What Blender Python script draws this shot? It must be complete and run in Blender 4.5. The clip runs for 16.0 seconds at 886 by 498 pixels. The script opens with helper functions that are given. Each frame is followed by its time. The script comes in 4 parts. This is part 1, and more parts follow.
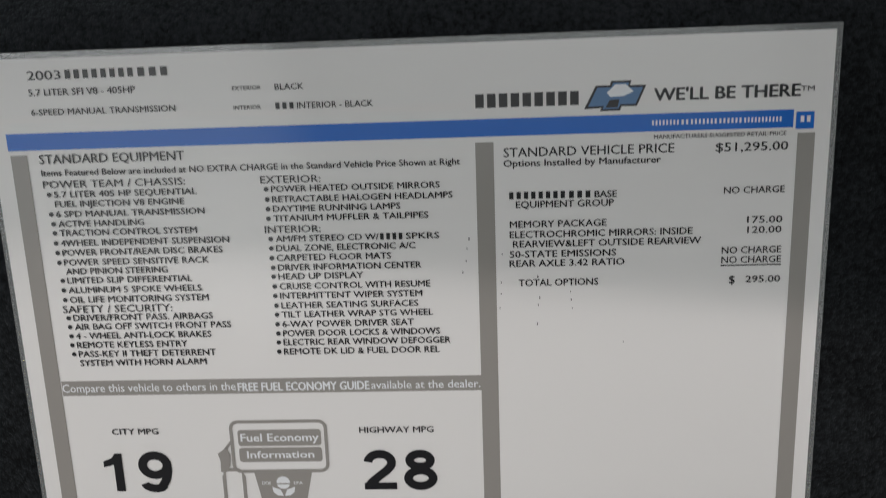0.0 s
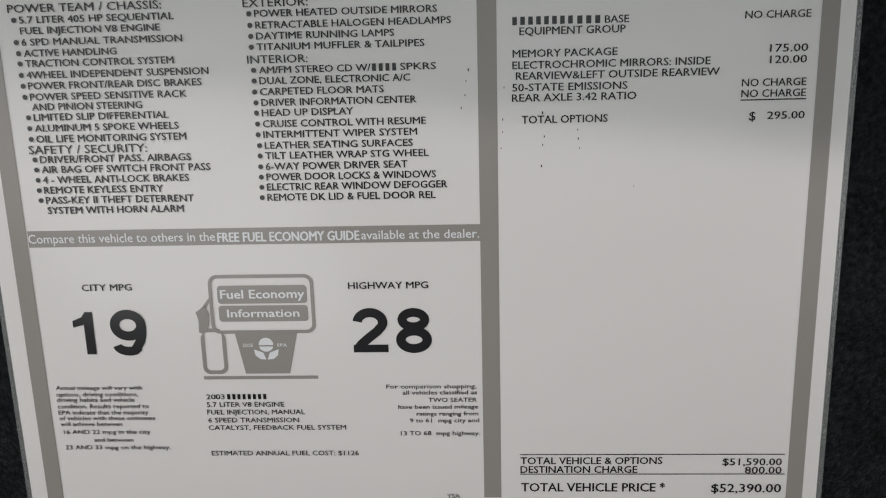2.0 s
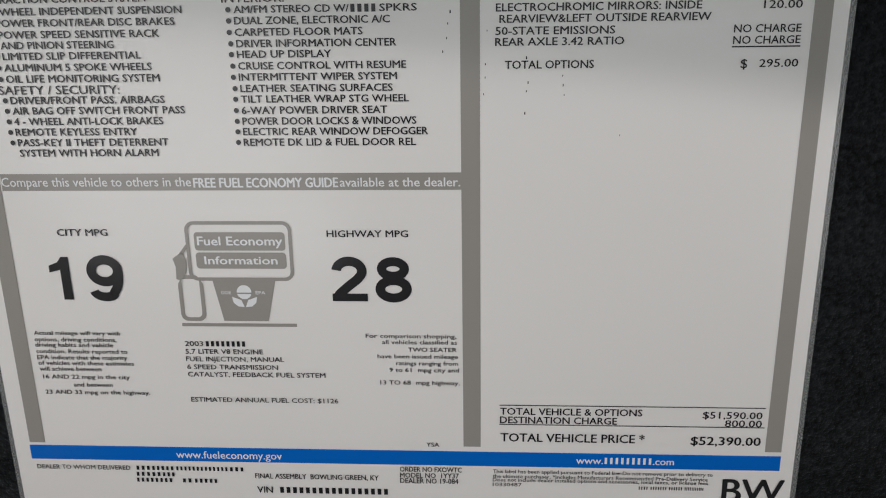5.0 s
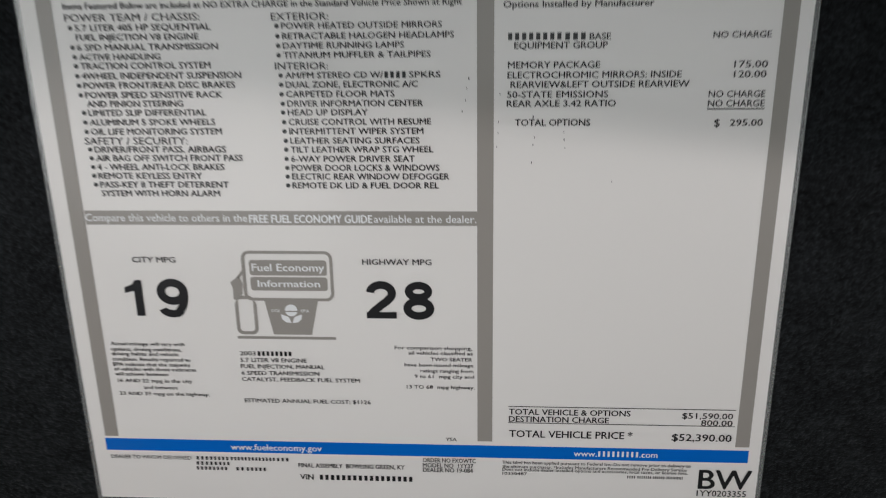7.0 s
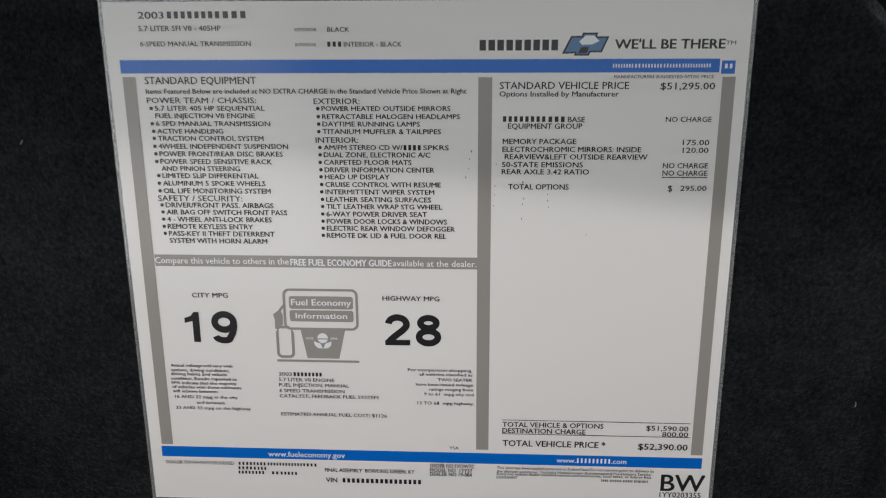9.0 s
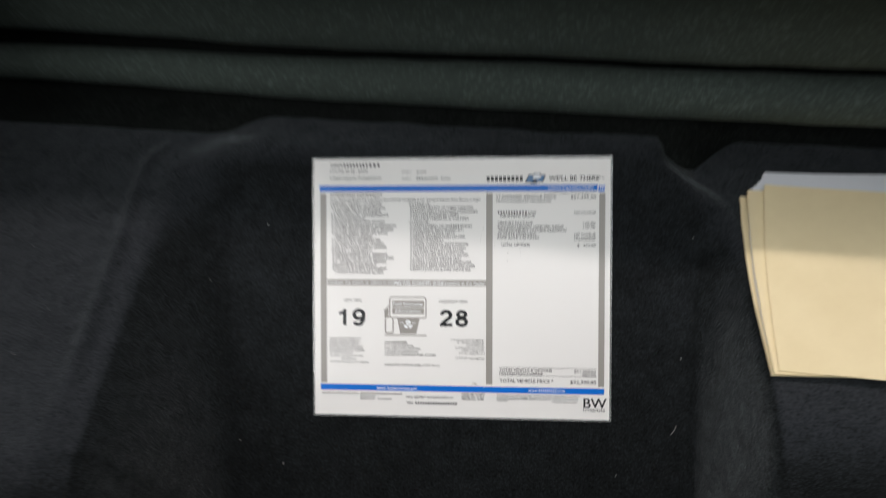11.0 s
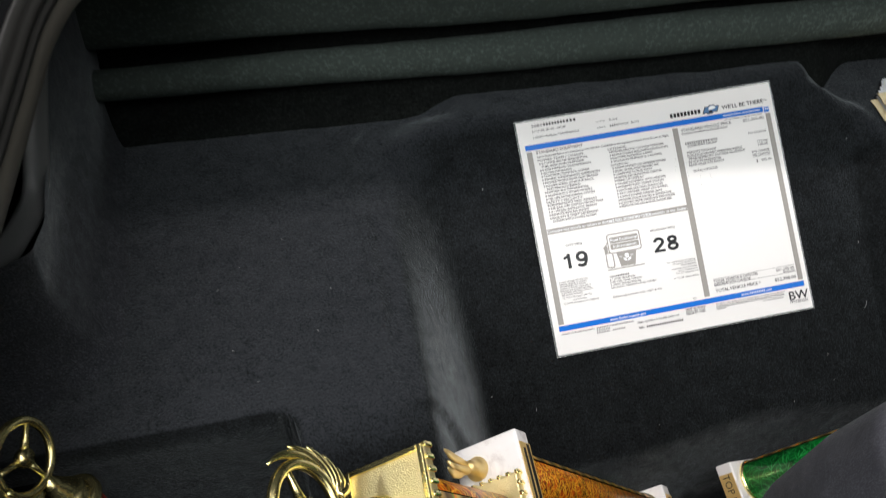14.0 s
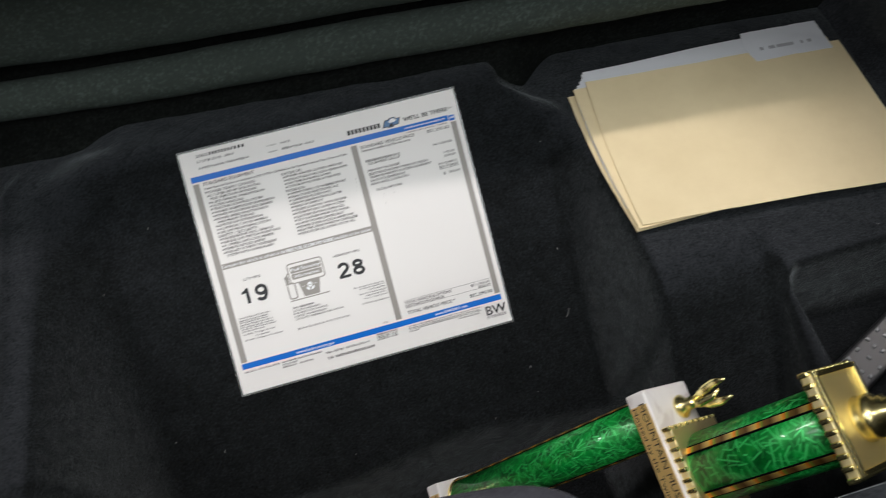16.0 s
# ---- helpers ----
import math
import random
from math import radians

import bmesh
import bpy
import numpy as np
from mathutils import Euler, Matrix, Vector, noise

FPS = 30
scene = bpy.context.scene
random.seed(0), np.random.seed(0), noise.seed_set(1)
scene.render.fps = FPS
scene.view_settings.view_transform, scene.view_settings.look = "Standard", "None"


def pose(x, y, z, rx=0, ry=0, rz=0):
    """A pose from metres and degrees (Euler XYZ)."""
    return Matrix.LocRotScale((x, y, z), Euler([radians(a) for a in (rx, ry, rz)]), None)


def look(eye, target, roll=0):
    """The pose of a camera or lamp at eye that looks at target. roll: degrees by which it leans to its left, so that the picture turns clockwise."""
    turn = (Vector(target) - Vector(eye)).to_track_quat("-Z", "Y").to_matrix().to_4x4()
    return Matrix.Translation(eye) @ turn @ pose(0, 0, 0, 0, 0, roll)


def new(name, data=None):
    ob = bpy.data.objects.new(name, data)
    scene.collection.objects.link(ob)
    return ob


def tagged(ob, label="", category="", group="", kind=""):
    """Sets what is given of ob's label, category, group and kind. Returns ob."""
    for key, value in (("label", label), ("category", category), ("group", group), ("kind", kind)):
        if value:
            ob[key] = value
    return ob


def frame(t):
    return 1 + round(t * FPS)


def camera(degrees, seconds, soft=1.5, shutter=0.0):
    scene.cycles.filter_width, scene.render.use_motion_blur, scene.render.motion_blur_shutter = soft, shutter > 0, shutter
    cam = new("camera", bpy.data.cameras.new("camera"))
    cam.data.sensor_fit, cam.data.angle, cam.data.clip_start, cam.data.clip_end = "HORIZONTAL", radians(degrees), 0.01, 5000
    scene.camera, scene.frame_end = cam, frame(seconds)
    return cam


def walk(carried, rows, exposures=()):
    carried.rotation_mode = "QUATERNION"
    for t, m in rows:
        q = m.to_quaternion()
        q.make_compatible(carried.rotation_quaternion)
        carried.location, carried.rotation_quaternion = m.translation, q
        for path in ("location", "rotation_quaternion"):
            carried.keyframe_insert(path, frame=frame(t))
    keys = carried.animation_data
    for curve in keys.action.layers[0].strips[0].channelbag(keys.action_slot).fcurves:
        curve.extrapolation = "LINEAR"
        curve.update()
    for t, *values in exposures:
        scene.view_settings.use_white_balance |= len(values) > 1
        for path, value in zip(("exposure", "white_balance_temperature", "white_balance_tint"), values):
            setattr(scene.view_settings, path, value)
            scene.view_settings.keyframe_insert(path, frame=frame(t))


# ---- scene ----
cam = camera(57.0, 16.0, soft=1.1, shutter=0.5)
# The path is given as if the sheet hung on a wall (x right, y into it, z up its face); LAY tips that back onto the sloping trunk floor.
LAY = pose(0, 0, 0, -52, 0, 0)
PATH = [
    (0, (0.0284, -0.2778, -0.0089), (-0.0780, 1.6700, -0.4505), -2.04),
    (0.5, (0.0295, -0.2784, -0.0251), (-0.0797, 1.6672, -0.4750), -1.87),
    (1, (0.0296, -0.2782, -0.0342), (-0.0751, 1.6666, -0.4890), -1.73),
    (1.5, (0.0328, -0.2739, -0.0459), (-0.0791, 1.6720, -0.4942), -1.64),
    (2, (0.0268, -0.2685, -0.0660), (-0.0749, 1.6788, -0.5107), -1.50),
    (2.5, (0.0338, -0.2630, -0.0659), (-0.0714, 1.6799, -0.5286), -1.45),
    (3, (0.0337, -0.2648, -0.0641), (-0.0751, 1.6680, -0.5665), -1.34),
    (3.5, (0.0327, -0.2643, -0.0650), (-0.0752, 1.6615, -0.5938), -1.22),
    (4, (0.0344, -0.2625, -0.0670), (-0.0760, 1.6572, -0.6171), -1.12),
    (6.5, (0.0348, -0.2691, -0.0595), (-0.0853, 1.6322, -0.6683), -0.79),
    (7, (0.0319, -0.3033, -0.0346), (-0.0926, 1.5931, -0.6574), -0.87),
    (7.5, (0.028, -0.346, -0.025), (-0.081, 1.564, -0.609), -0.6),
    (8, (0.030, -0.361, -0.012), (-0.079, 1.548, -0.597), -0.4),
    (8.5, (0.031, -0.365, -0.015), (-0.077, 1.557, -0.555), -0.3),
    (8.7, (0.030, -0.365, -0.016), (-0.078, 1.559, -0.550), -0.3),
    (10.8, (0.0496, -0.7032, -0.0311), (-0.1049, 1.2768, -0.2673), -0.25),
    (11, (0.0580, -0.7846, -0.0631), (-0.1304, 1.2054, -0.1284), 0.01),
    (11.2, (0.0460, -0.8740, -0.0840), (-0.1230, 1.1160, -0.0080), 0.02),
    (11.4, (0.0340, -0.9340, -0.1075), (-0.1164, 1.0560, 0.0905), -0.10),
    (11.5, (0.0284, -0.9571, -0.1175), (-0.1042, 1.0238, 0.1243), -0.30),
    (11.7, (0.0120, -0.9850, -0.1560), (-0.0790, 1.0050, 0.1600), -0.20),
    (12, (-0.0088, -1.0014, -0.2056), (-0.1022, 0.9671, 0.1356), -0.82),
    (12.5, (-0.1425, -0.9609, -0.2133), (-0.1296, 1.0083, 0.1361), -3.86),
    (13, (-0.2758, -0.8971, -0.1935), (-0.1645, 1.0696, 0.1525), -7.58),
    (13.5, (-0.3149, -0.8742, -0.1709), (-0.1429, 1.1076, 0.0368), -9.39),
    (14, (-0.3260, -0.8485, -0.1536), (-0.1311, 1.1404, -0.0745), -10.29),
    (14.5, (-0.2981, -0.8163, -0.1492), (-0.0952, 1.1727, -0.2024), -11.18),
    (15, (-0.1919, -0.8225, -0.1383), (0.0228, 1.1642, -0.2204), -12.95),
    (15.5, (-0.0780, -0.8303, -0.1260), (0.1384, 1.1550, -0.2344), -13.79),
    (16, (-0.0053, -0.8428, -0.1211), (0.2221, 1.1420, -0.2149), -14.58),
]
EXPOSURES = [(0.0, -1.18), (1.5, -1.22), (4.0, -1.22), (8.7, -1.12), (10.8, -0.66), (11.5, -0.22), (12.0, -0.07), (13.5, -0.07), (14.5, -0.06), (15.0, -0.24), (15.5, -0.42), (16.0, -0.52)]
walk(cam, [(t, LAY @ look(eye, target, roll)) for t, eye, target, roll in PATH], EXPOSURES)

# ---- light: a show hall with overhead lamps, some of them added as fills ----
world = bpy.data.worlds.new("hall")
scene.world = world
world.use_nodes = True
world.node_tree.nodes["Background"].inputs["Color"].default_value = (0.80, 0.88, 1.0, 1)
world.node_tree.nodes["Background"].inputs["Strength"].default_value = 0.02


def lamp(at, size, size_y, power, turn=0.0, colour=(1.0, 0.98, 0.965)):
    data = bpy.data.lights.new("ceiling_and_fill_lamp", "AREA")
    data.shape, data.size, data.size_y, data.energy, data.color = "RECTANGLE", size, size_y, power, colour
    ob = new("ceiling_and_fill_lamp", data)
    ob.matrix_world = pose(*at, 0, 0, turn)
    return ob


lamp((0.10, -0.33, 3.35), 2.4, 0.10, 77, -4, (1.0, 0.915, 0.90))
lamp((-2.15, -3.75, 3.40), 2.1, 2.9, 168, 0, (0.985, 1.0, 1.0))
# next two: fills added from the right and from above the rear
lamp((3.2, -3.4, 3.40), 2.4, 3.6, 70, 0, (0.985, 1.0, 1.0))
lamp((0.3, -1.40, 3.40), 2.2, 0.3, 37, 0, (0.985, 1.0, 1.0))
lamp((0.35, -2.75, 3.40), 2.5, 1.5, 46, 0, (0.97, 1.0, 1.0))
# added fill for the left side
lamp((-2.6, -0.35, 3.38), 0.25, 0.4, 48, 0, (0.985, 1.0, 1.0))
# last three added to be mirrored: gutter glints and a grey deck sheen
lamp((-2.4, 1.6, 3.35), 0.5, 0.06, 4)
lamp((-3.6, 5.6, 3.35), 2.6, 2.4, 40)
lamp((2.8, 1.6, 3.35), 4.0, 0.20, 45)


# ---- materials ----
def shader(name, colour, rough=0.5, metal=0.0, **more):
    m = bpy.data.materials.new(name)
    m.use_nodes = True
    b = m.node_tree.nodes["Principled BSDF"]
    b.inputs["Base Color"].default_value = (*colour, 1)
    b.inputs["Roughness"].default_value = rough
    b.inputs["Metallic"].default_value = metal
    for key, value in more.items():
        b.inputs[key.replace("_", " ")].default_value = value
    return m


def node(m, kind, links=(), **values):
    n = m.node_tree.nodes.new(kind)
    for key, value in values.items():
        n.inputs[key.replace("_", " ")].default_value = value
    for key, source in links:
        m.node_tree.links.new(source, n.inputs[key])
    return n


def link(m, source, socket, shader_node="Principled BSDF"):
    m.node_tree.links.new(source, m.node_tree.nodes[shader_node].inputs[socket])


def coords(m):
    return m.node_tree.nodes.new("ShaderNodeTexCoord").outputs["Object"]


def ramp(m, source, *stops):
    r = m.node_tree.nodes.new("ShaderNodeValToRGB")
    m.node_tree.links.new(source, r.inputs["Fac"])
    while len(r.color_ramp.elements) < len(stops):
        r.color_ramp.elements.new(0.5)
    for e, (p, c) in zip(r.color_ramp.elements, stops):
        e.position, e.color = p, (*c, 1)
    return r.outputs["Color"]


def bump(m, height, strength, distance):
    b = m.node_tree.nodes.new("ShaderNodeBump")
    b.inputs["Strength"].default_value, b.inputs["Distance"].default_value = strength, distance
    m.node_tree.links.new(height, b.inputs["Height"])
    link(m, b.outputs["Normal"], "Normal")


def felt(name, low, high, sheen, pile=900.0, relief=0.5, spread=0.34, level_light=None):
    """Needled trunk carpet: short matted pile, worn and dusty in broad patches."""
    m = shader(name, low, 0.95, 0.0, Sheen_Weight=sheen, Sheen_Roughness=spread, Specular_IOR_Level=0.1, Sheen_Tint=(0.84, 0.94, 0.98, 1))
    xyz = coords(m)
    fine = node(m, "ShaderNodeTexNoise", [("Vector", xyz)], Scale=pile, Detail=3.0, Roughness=0.7)
    broad = node(m, "ShaderNodeTexNoise", [("Vector", xyz)], Scale=9.0, Detail=6.0, Roughness=0.65)
    tuft = node(m, "ShaderNodeMath", [(0, broad.outputs["Fac"]), (2, fine.outputs["Fac"])])
    tuft.operation = "MULTIPLY_ADD"
    tuft.inputs[1].default_value = 0.22
    nap = node(m, "ShaderNodeTexNoise", [("Vector", xyz)], Scale=70.0, Detail=5.0, Roughness=0.7)
    lay = node(m, "ShaderNodeMath", [(0, nap.outputs["Fac"]), (2, tuft.outputs[0])])
    lay.operation = "MULTIPLY_ADD"
    lay.inputs[1].default_value = 0.35
    colour = ramp(m, lay.outputs[0], (0.60, low), (0.80, tuple((a + b) / 2.6 for a, b in zip(low, high))), (0.98, high))
    if level_light:
        # brighter light painted on level carpet, on the shelves above the well
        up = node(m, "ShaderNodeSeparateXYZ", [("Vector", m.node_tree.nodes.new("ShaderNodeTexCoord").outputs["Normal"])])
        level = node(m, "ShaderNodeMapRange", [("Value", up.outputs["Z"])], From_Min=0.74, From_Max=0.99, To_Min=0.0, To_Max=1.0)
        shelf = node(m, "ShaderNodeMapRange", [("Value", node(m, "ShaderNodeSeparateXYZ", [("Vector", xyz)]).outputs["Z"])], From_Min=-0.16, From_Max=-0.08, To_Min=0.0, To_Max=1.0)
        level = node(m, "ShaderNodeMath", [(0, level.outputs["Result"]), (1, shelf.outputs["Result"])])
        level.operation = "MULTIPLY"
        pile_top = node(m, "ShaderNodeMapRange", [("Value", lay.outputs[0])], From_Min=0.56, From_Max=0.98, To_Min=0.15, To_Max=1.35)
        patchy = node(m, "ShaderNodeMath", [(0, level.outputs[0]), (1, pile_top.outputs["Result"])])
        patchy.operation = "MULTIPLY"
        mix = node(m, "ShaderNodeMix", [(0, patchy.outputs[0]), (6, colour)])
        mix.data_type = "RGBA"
        mix.inputs[7].default_value = (*level_light, 1)
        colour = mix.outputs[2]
    link(m, colour, "Base Color")
    rough = node(m, "ShaderNodeMath", [(0, nap.outputs["Fac"]), (2, fine.outputs["Fac"])])
    rough.operation = "MULTIPLY_ADD"
    rough.inputs[1].default_value = 0.7
    down = node(m, "ShaderNodeMapRange", [("Value", rough.outputs[0])], From_Min=0.55, From_Max=1.15, To_Min=0.35 * sheen, To_Max=1.65 * sheen)
    link(m, down.outputs["Result"], "Sheen Weight")
    bump(m, rough.outputs[0], relief, 0.0012)
    return m


# the last colour is the light painted on its level shelves
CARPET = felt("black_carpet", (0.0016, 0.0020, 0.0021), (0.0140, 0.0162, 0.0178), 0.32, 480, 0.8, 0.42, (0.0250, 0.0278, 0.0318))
# the carpet again for the sides: less sheen, base lightened for their light
SIDE_FELT = felt("side_lit_felt", (0.0135, 0.0147, 0.0166), (0.0480, 0.0523, 0.0595), 0.30, 620, 0.3)
BULKHEAD = felt("greenish_black_carpet", (0.046, 0.059, 0.052), (0.086, 0.108, 0.097), 0.02, 260, 0.2)
# darker copy of the bulkhead carpet, for shade painted round its roll
SHADE_FELT = felt("shade_black_felt", (0.0022, 0.0028, 0.0025), (0.012, 0.014, 0.013), 0.02, 300, 0.25)
GREY_FELT = felt("grey_felt", (0.045, 0.046, 0.056), (0.085, 0.086, 0.10), 0.1, 1200)


def printed(name, colour, rough=0.35):
    m = shader(name, colour, rough, 0.0, Coat_Weight=0.40, Coat_Roughness=0.14, Coat_IOR=1.45, Specular_IOR_Level=0.1)
    wave = node(m, "ShaderNodeTexNoise", [("Vector", coords(m))], Scale=22.0, Detail=2.0)
    b = m.node_tree.nodes.new("ShaderNodeBump")
    b.inputs["Strength"].default_value, b.inputs["Distance"].default_value = 0.25, 0.0012
    m.node_tree.links.new(wave.outputs["Fac"], b.inputs["Height"])
    link(m, b.outputs["Normal"], "Coat Normal")
    return m


PAPER = printed("laminated_white_paper", (0.77, 0.76, 0.745))
INK = printed("black_ink", (0.018, 0.018, 0.02))
WHITE = printed("white_print", (0.78, 0.80, 0.82))
BLUE = printed("blue_print", (0.001, 0.130, 0.55))
GREY = printed("grey_print", (0.30, 0.285, 0.265))
SILVER_BLUE = printed("silver_blue_print", (0.09, 0.19, 0.36))
FILM = shader("clear_laminate", (0.50, 0.52, 0.52), 0.12, 0.0, Transmission_Weight=0.7, IOR=1.45)

PAINT = shader("gloss_black_paint", (0.006, 0.006, 0.007), 0.08, 0.0, Coat_Weight=1.0, Coat_Roughness=0.02)
SATIN = shader("dusty_satin_paint", (0.022, 0.023, 0.023), 0.30)
LINER = shader("satin_black_plastic", (0.006, 0.006, 0.006), 0.18, 0.0, Specular_IOR_Level=0.3)
RUBBER = shader("black_rubber_seal", (0.017, 0.017, 0.016), 0.36)
OLIVE = shader("dusty_rubber_lip", (0.042, 0.040, 0.033), 0.5)
TRIM = shader("grey_plastic_trim", (0.10, 0.105, 0.105), 0.45)
HALL = shader("hall_wall_paint", (0.09, 0.09, 0.09), 0.9)
GROUND = shader("concrete", (0.20, 0.195, 0.19), 0.8)
for some, size, depth in ((RUBBER, 160.0, 0.0006), (OLIVE, 220.0, 0.0005), (TRIM, 500.0, 0.0003), (HALL, 3.0, 0.004), (GROUND, 6.0, 0.004)):
    grain = node(some, "ShaderNodeTexNoise", [("Vector", coords(some))], Scale=size, Detail=4.0)
    bump(some, grain.outputs["Fac"], 0.4, depth)


def metal(name, colour, rough, grain=0.0, size=900.0):
    m = shader(name, colour, rough, 1.0)
    n = node(m, "ShaderNodeTexNoise", [("Vector", coords(m))], Scale=size, Detail=3.0)
    if grain:
        bump(m, n.outputs["Fac"], grain, 0.0012)
    return m


GOLD = metal("polished_gold_plastic", (1.0, 0.88, 0.42), 0.27)
HAMMERED = metal("hammered_gold_plastic", (1.0, 0.87, 0.48), 0.45, 0.6)
BRONZE = metal("dull_gold_plastic", (0.90, 0.70, 0.33), 0.46, 0.3, 300.0)
CHROME = metal("worn_steel", (0.30, 0.30, 0.295), 0.36, 0.2, 60.0)
# near-black for painted shade in hollows and for the stripes' dark edges
DARK = shader("shade_and_edge_black", (0.006, 0.006, 0.006), 1.0, 0.0, Specular_IOR_Level=0.0)


def marble():
    m = shader("white_marble", (0.80, 0.77, 0.76), 0.16)
    n = node(m, "ShaderNodeTexNoise", [("Vector", coords(m))], Scale=16.0, Detail=8.0, Roughness=0.65, Distortion=1.8)
    link(m, ramp(m, n.outputs["Fac"], (0.36, (0.70, 0.66, 0.65)), (0.46, (0.86, 0.84, 0.83)), (0.7, (0.89, 0.875, 0.87))), "Base Color")
    return m


MARBLE = marble()


def maths(m, what, a, b=None):
    """One step of arithmetic; a and b are sockets or numbers."""
    n = m.node_tree.nodes.new("ShaderNodeMath")
    n.operation = what
    for k, v in enumerate((a, b)):
        if isinstance(v, (int, float)):
            n.inputs[k].default_value = v
        elif v is not None:
            m.node_tree.links.new(v, n.inputs[k])
    return n.outputs[0]


def foil(name, deep, bright, spark, size, width, wrap):
    """Holographic film wound round a column: short straight scores that cross each other, over patches of deeper and brighter colour."""
    m = shader(name, deep, 0.36, 0.28, Coat_Weight=0.25, Coat_Roughness=0.05)
    xyz = node(m, "ShaderNodeSeparateXYZ", [("Vector", coords(m))])
    turn = maths(m, "MULTIPLY", maths(m, "ARCTAN2", xyz.outputs["Y"], xyz.outputs["X"]), wrap)
    flat_at = node(m, "ShaderNodeCombineXYZ", [("X", turn), ("Y", xyz.outputs["Z"])])
    patch = node(m, "ShaderNodeTexNoise", [("Vector", flat_at.outputs[0])], Scale=size * 0.9, Detail=2.0, Roughness=0.6)
    body = ramp(m, patch.outputs["Fac"], (0.36, deep), (0.62, bright))
    score = None
    for k, scale in enumerate((size, size * 1.37, size * 1.9)):
        cell = node(m, "ShaderNodeTexVoronoi", [("Vector", flat_at.outputs[0])], Scale=scale)
        cell.voronoi_dimensions = "2D"
        gap = node(m, "ShaderNodeVectorMath", [(0, flat_at.outputs[0]), (1, cell.outputs["Position"])])
        gap.operation = "SUBTRACT"
        off = node(m, "ShaderNodeSeparateXYZ", [("Vector", gap.outputs[0])])
        pick = node(m, "ShaderNodeSeparateColor", [("Color", cell.outputs["Color"])])
        angle = maths(m, "MULTIPLY", pick.outputs[k], 6.283)
        away = maths(m, "ADD", maths(m, "MULTIPLY", off.outputs["X"], maths(m, "COSINE", angle)), maths(m, "MULTIPLY", off.outputs["Y"], maths(m, "SINE", angle)))
        thin = node(m, "ShaderNodeMapRange", [("Value", maths(m, "ABSOLUTE", away))], From_Min=width * 0.35, From_Max=width, To_Min=1.0, To_Max=0.0)
        thin = maths(m, "MULTIPLY", thin.outputs["Result"], maths(m, "ADD", maths(m, "MULTIPLY", pick.outputs[(k + 1) % 3], 0.75), 0.15))
        score = thin if score is None else maths(m, "MAXIMUM", score, thin)
    mix = node(m, "ShaderNodeMix", [(0, score), (6, body)])
    mix.data_type = "RGBA"
    m.node_tree.links.new(score, mix.inputs[0])
    m.node_tree.links.new(body, mix.inputs[6])
    mix.inputs[7].default_value = (*spark, 1)
    link(m, mix.outputs[2], "Base Color")
    bump(m, score, 0.25, 0.0004)
    return m


GREEN_FOIL = foil("green_foil", (0.0, 0.11, 0.015), (0.0, 0.33, 0.043), (0.07, 0.74, 0.18), 78.0, 0.0009, 0.026)
AMBER_FOIL = foil("amber_foil", (0.085, 0.010, 0.0005), (0.60, 0.095, 0.003), (1.0, 0.52, 0.04), 125.0, 0.0010, 0.021)
AMBER_TUBE = shader("bare_amber_tube", (0.62, 0.24, 0.13), 0.28)
RED_FOIL = foil("red_foil", (0.03, 0.002, 0.002), (0.12, 0.006, 0.005), (0.4, 0.05, 0.03), 150.0, 0.0009, 0.019)


def rainbow():
    """Gold stripe with its yellow, red and green flashes of light painted into the colour every two centimetres."""
    m = shader("gold_stripe_painted_flashes", (0.3, 0.2, 0.06), 0.30, 0.55)
    xyz = node(m, "ShaderNodeSeparateXYZ", [("Vector", coords(m))])
    beat = maths(m, "FRACT", maths(m, "MULTIPLY", xyz.outputs["Z"], 46.0))
    gold = (0.26, 0.15, 0.035)
    link(m, ramp(m, beat, (0.0, (1.0, 0.62, 0.06)), (0.13, (1.0, 0.20, 0.03)), (0.20, (0.30, 0.55, 0.05)), (0.30, gold), (0.60, (0.13, 0.065, 0.015)), (0.78, (0.55, 0.36, 0.12)), (1.0, (0.95, 0.66, 0.16))), "Base Color")
    return m


STRIPE = rainbow()


def manila():
    m = shader("manila_card", (0.80, 0.67, 0.42), 0.75)
    n = node(m, "ShaderNodeTexNoise", [("Vector", coords(m))], Scale=14.0, Detail=7.0, Roughness=0.7)
    link(m, ramp(m, n.outputs["Fac"], (0.3, (0.77, 0.64, 0.39)), (0.7, (0.84, 0.71, 0.45))), "Base Color")
    f = node(m, "ShaderNodeTexNoise", [("Vector", coords(m))], Scale=900.0, Detail=2.0)
    bump(m, f.outputs["Fac"], 0.15, 0.0006)
    return m


MANILA = manila()
SHEETS = shader("plain_paper", (0.74, 0.76, 0.80), 0.8)


# ---- mesh helpers ----
def mesh_of(name, bm, material, smooth=False):
    me = bpy.data.meshes.new(name)
    bm.normal_update()
    bm.to_mesh(me)
    bm.free()
    me.materials.append(material)
    for p in me.polygons:
        p.use_smooth = smooth
    return me


def part(name, bm, material, parent=None, label="", at=None, smooth=False):
    ob = new(name, mesh_of(name, bm, material, smooth))
    if parent:
        ob.parent = parent
    if at is not None:
        ob.matrix_basis = at
    return tagged(ob, label)


def empty(name, at, label, category, group="", kind=""):
    ob = new(name)
    ob.empty_display_size = 0.05
    ob.matrix_basis = at
    return tagged(ob, label, category, group, kind)


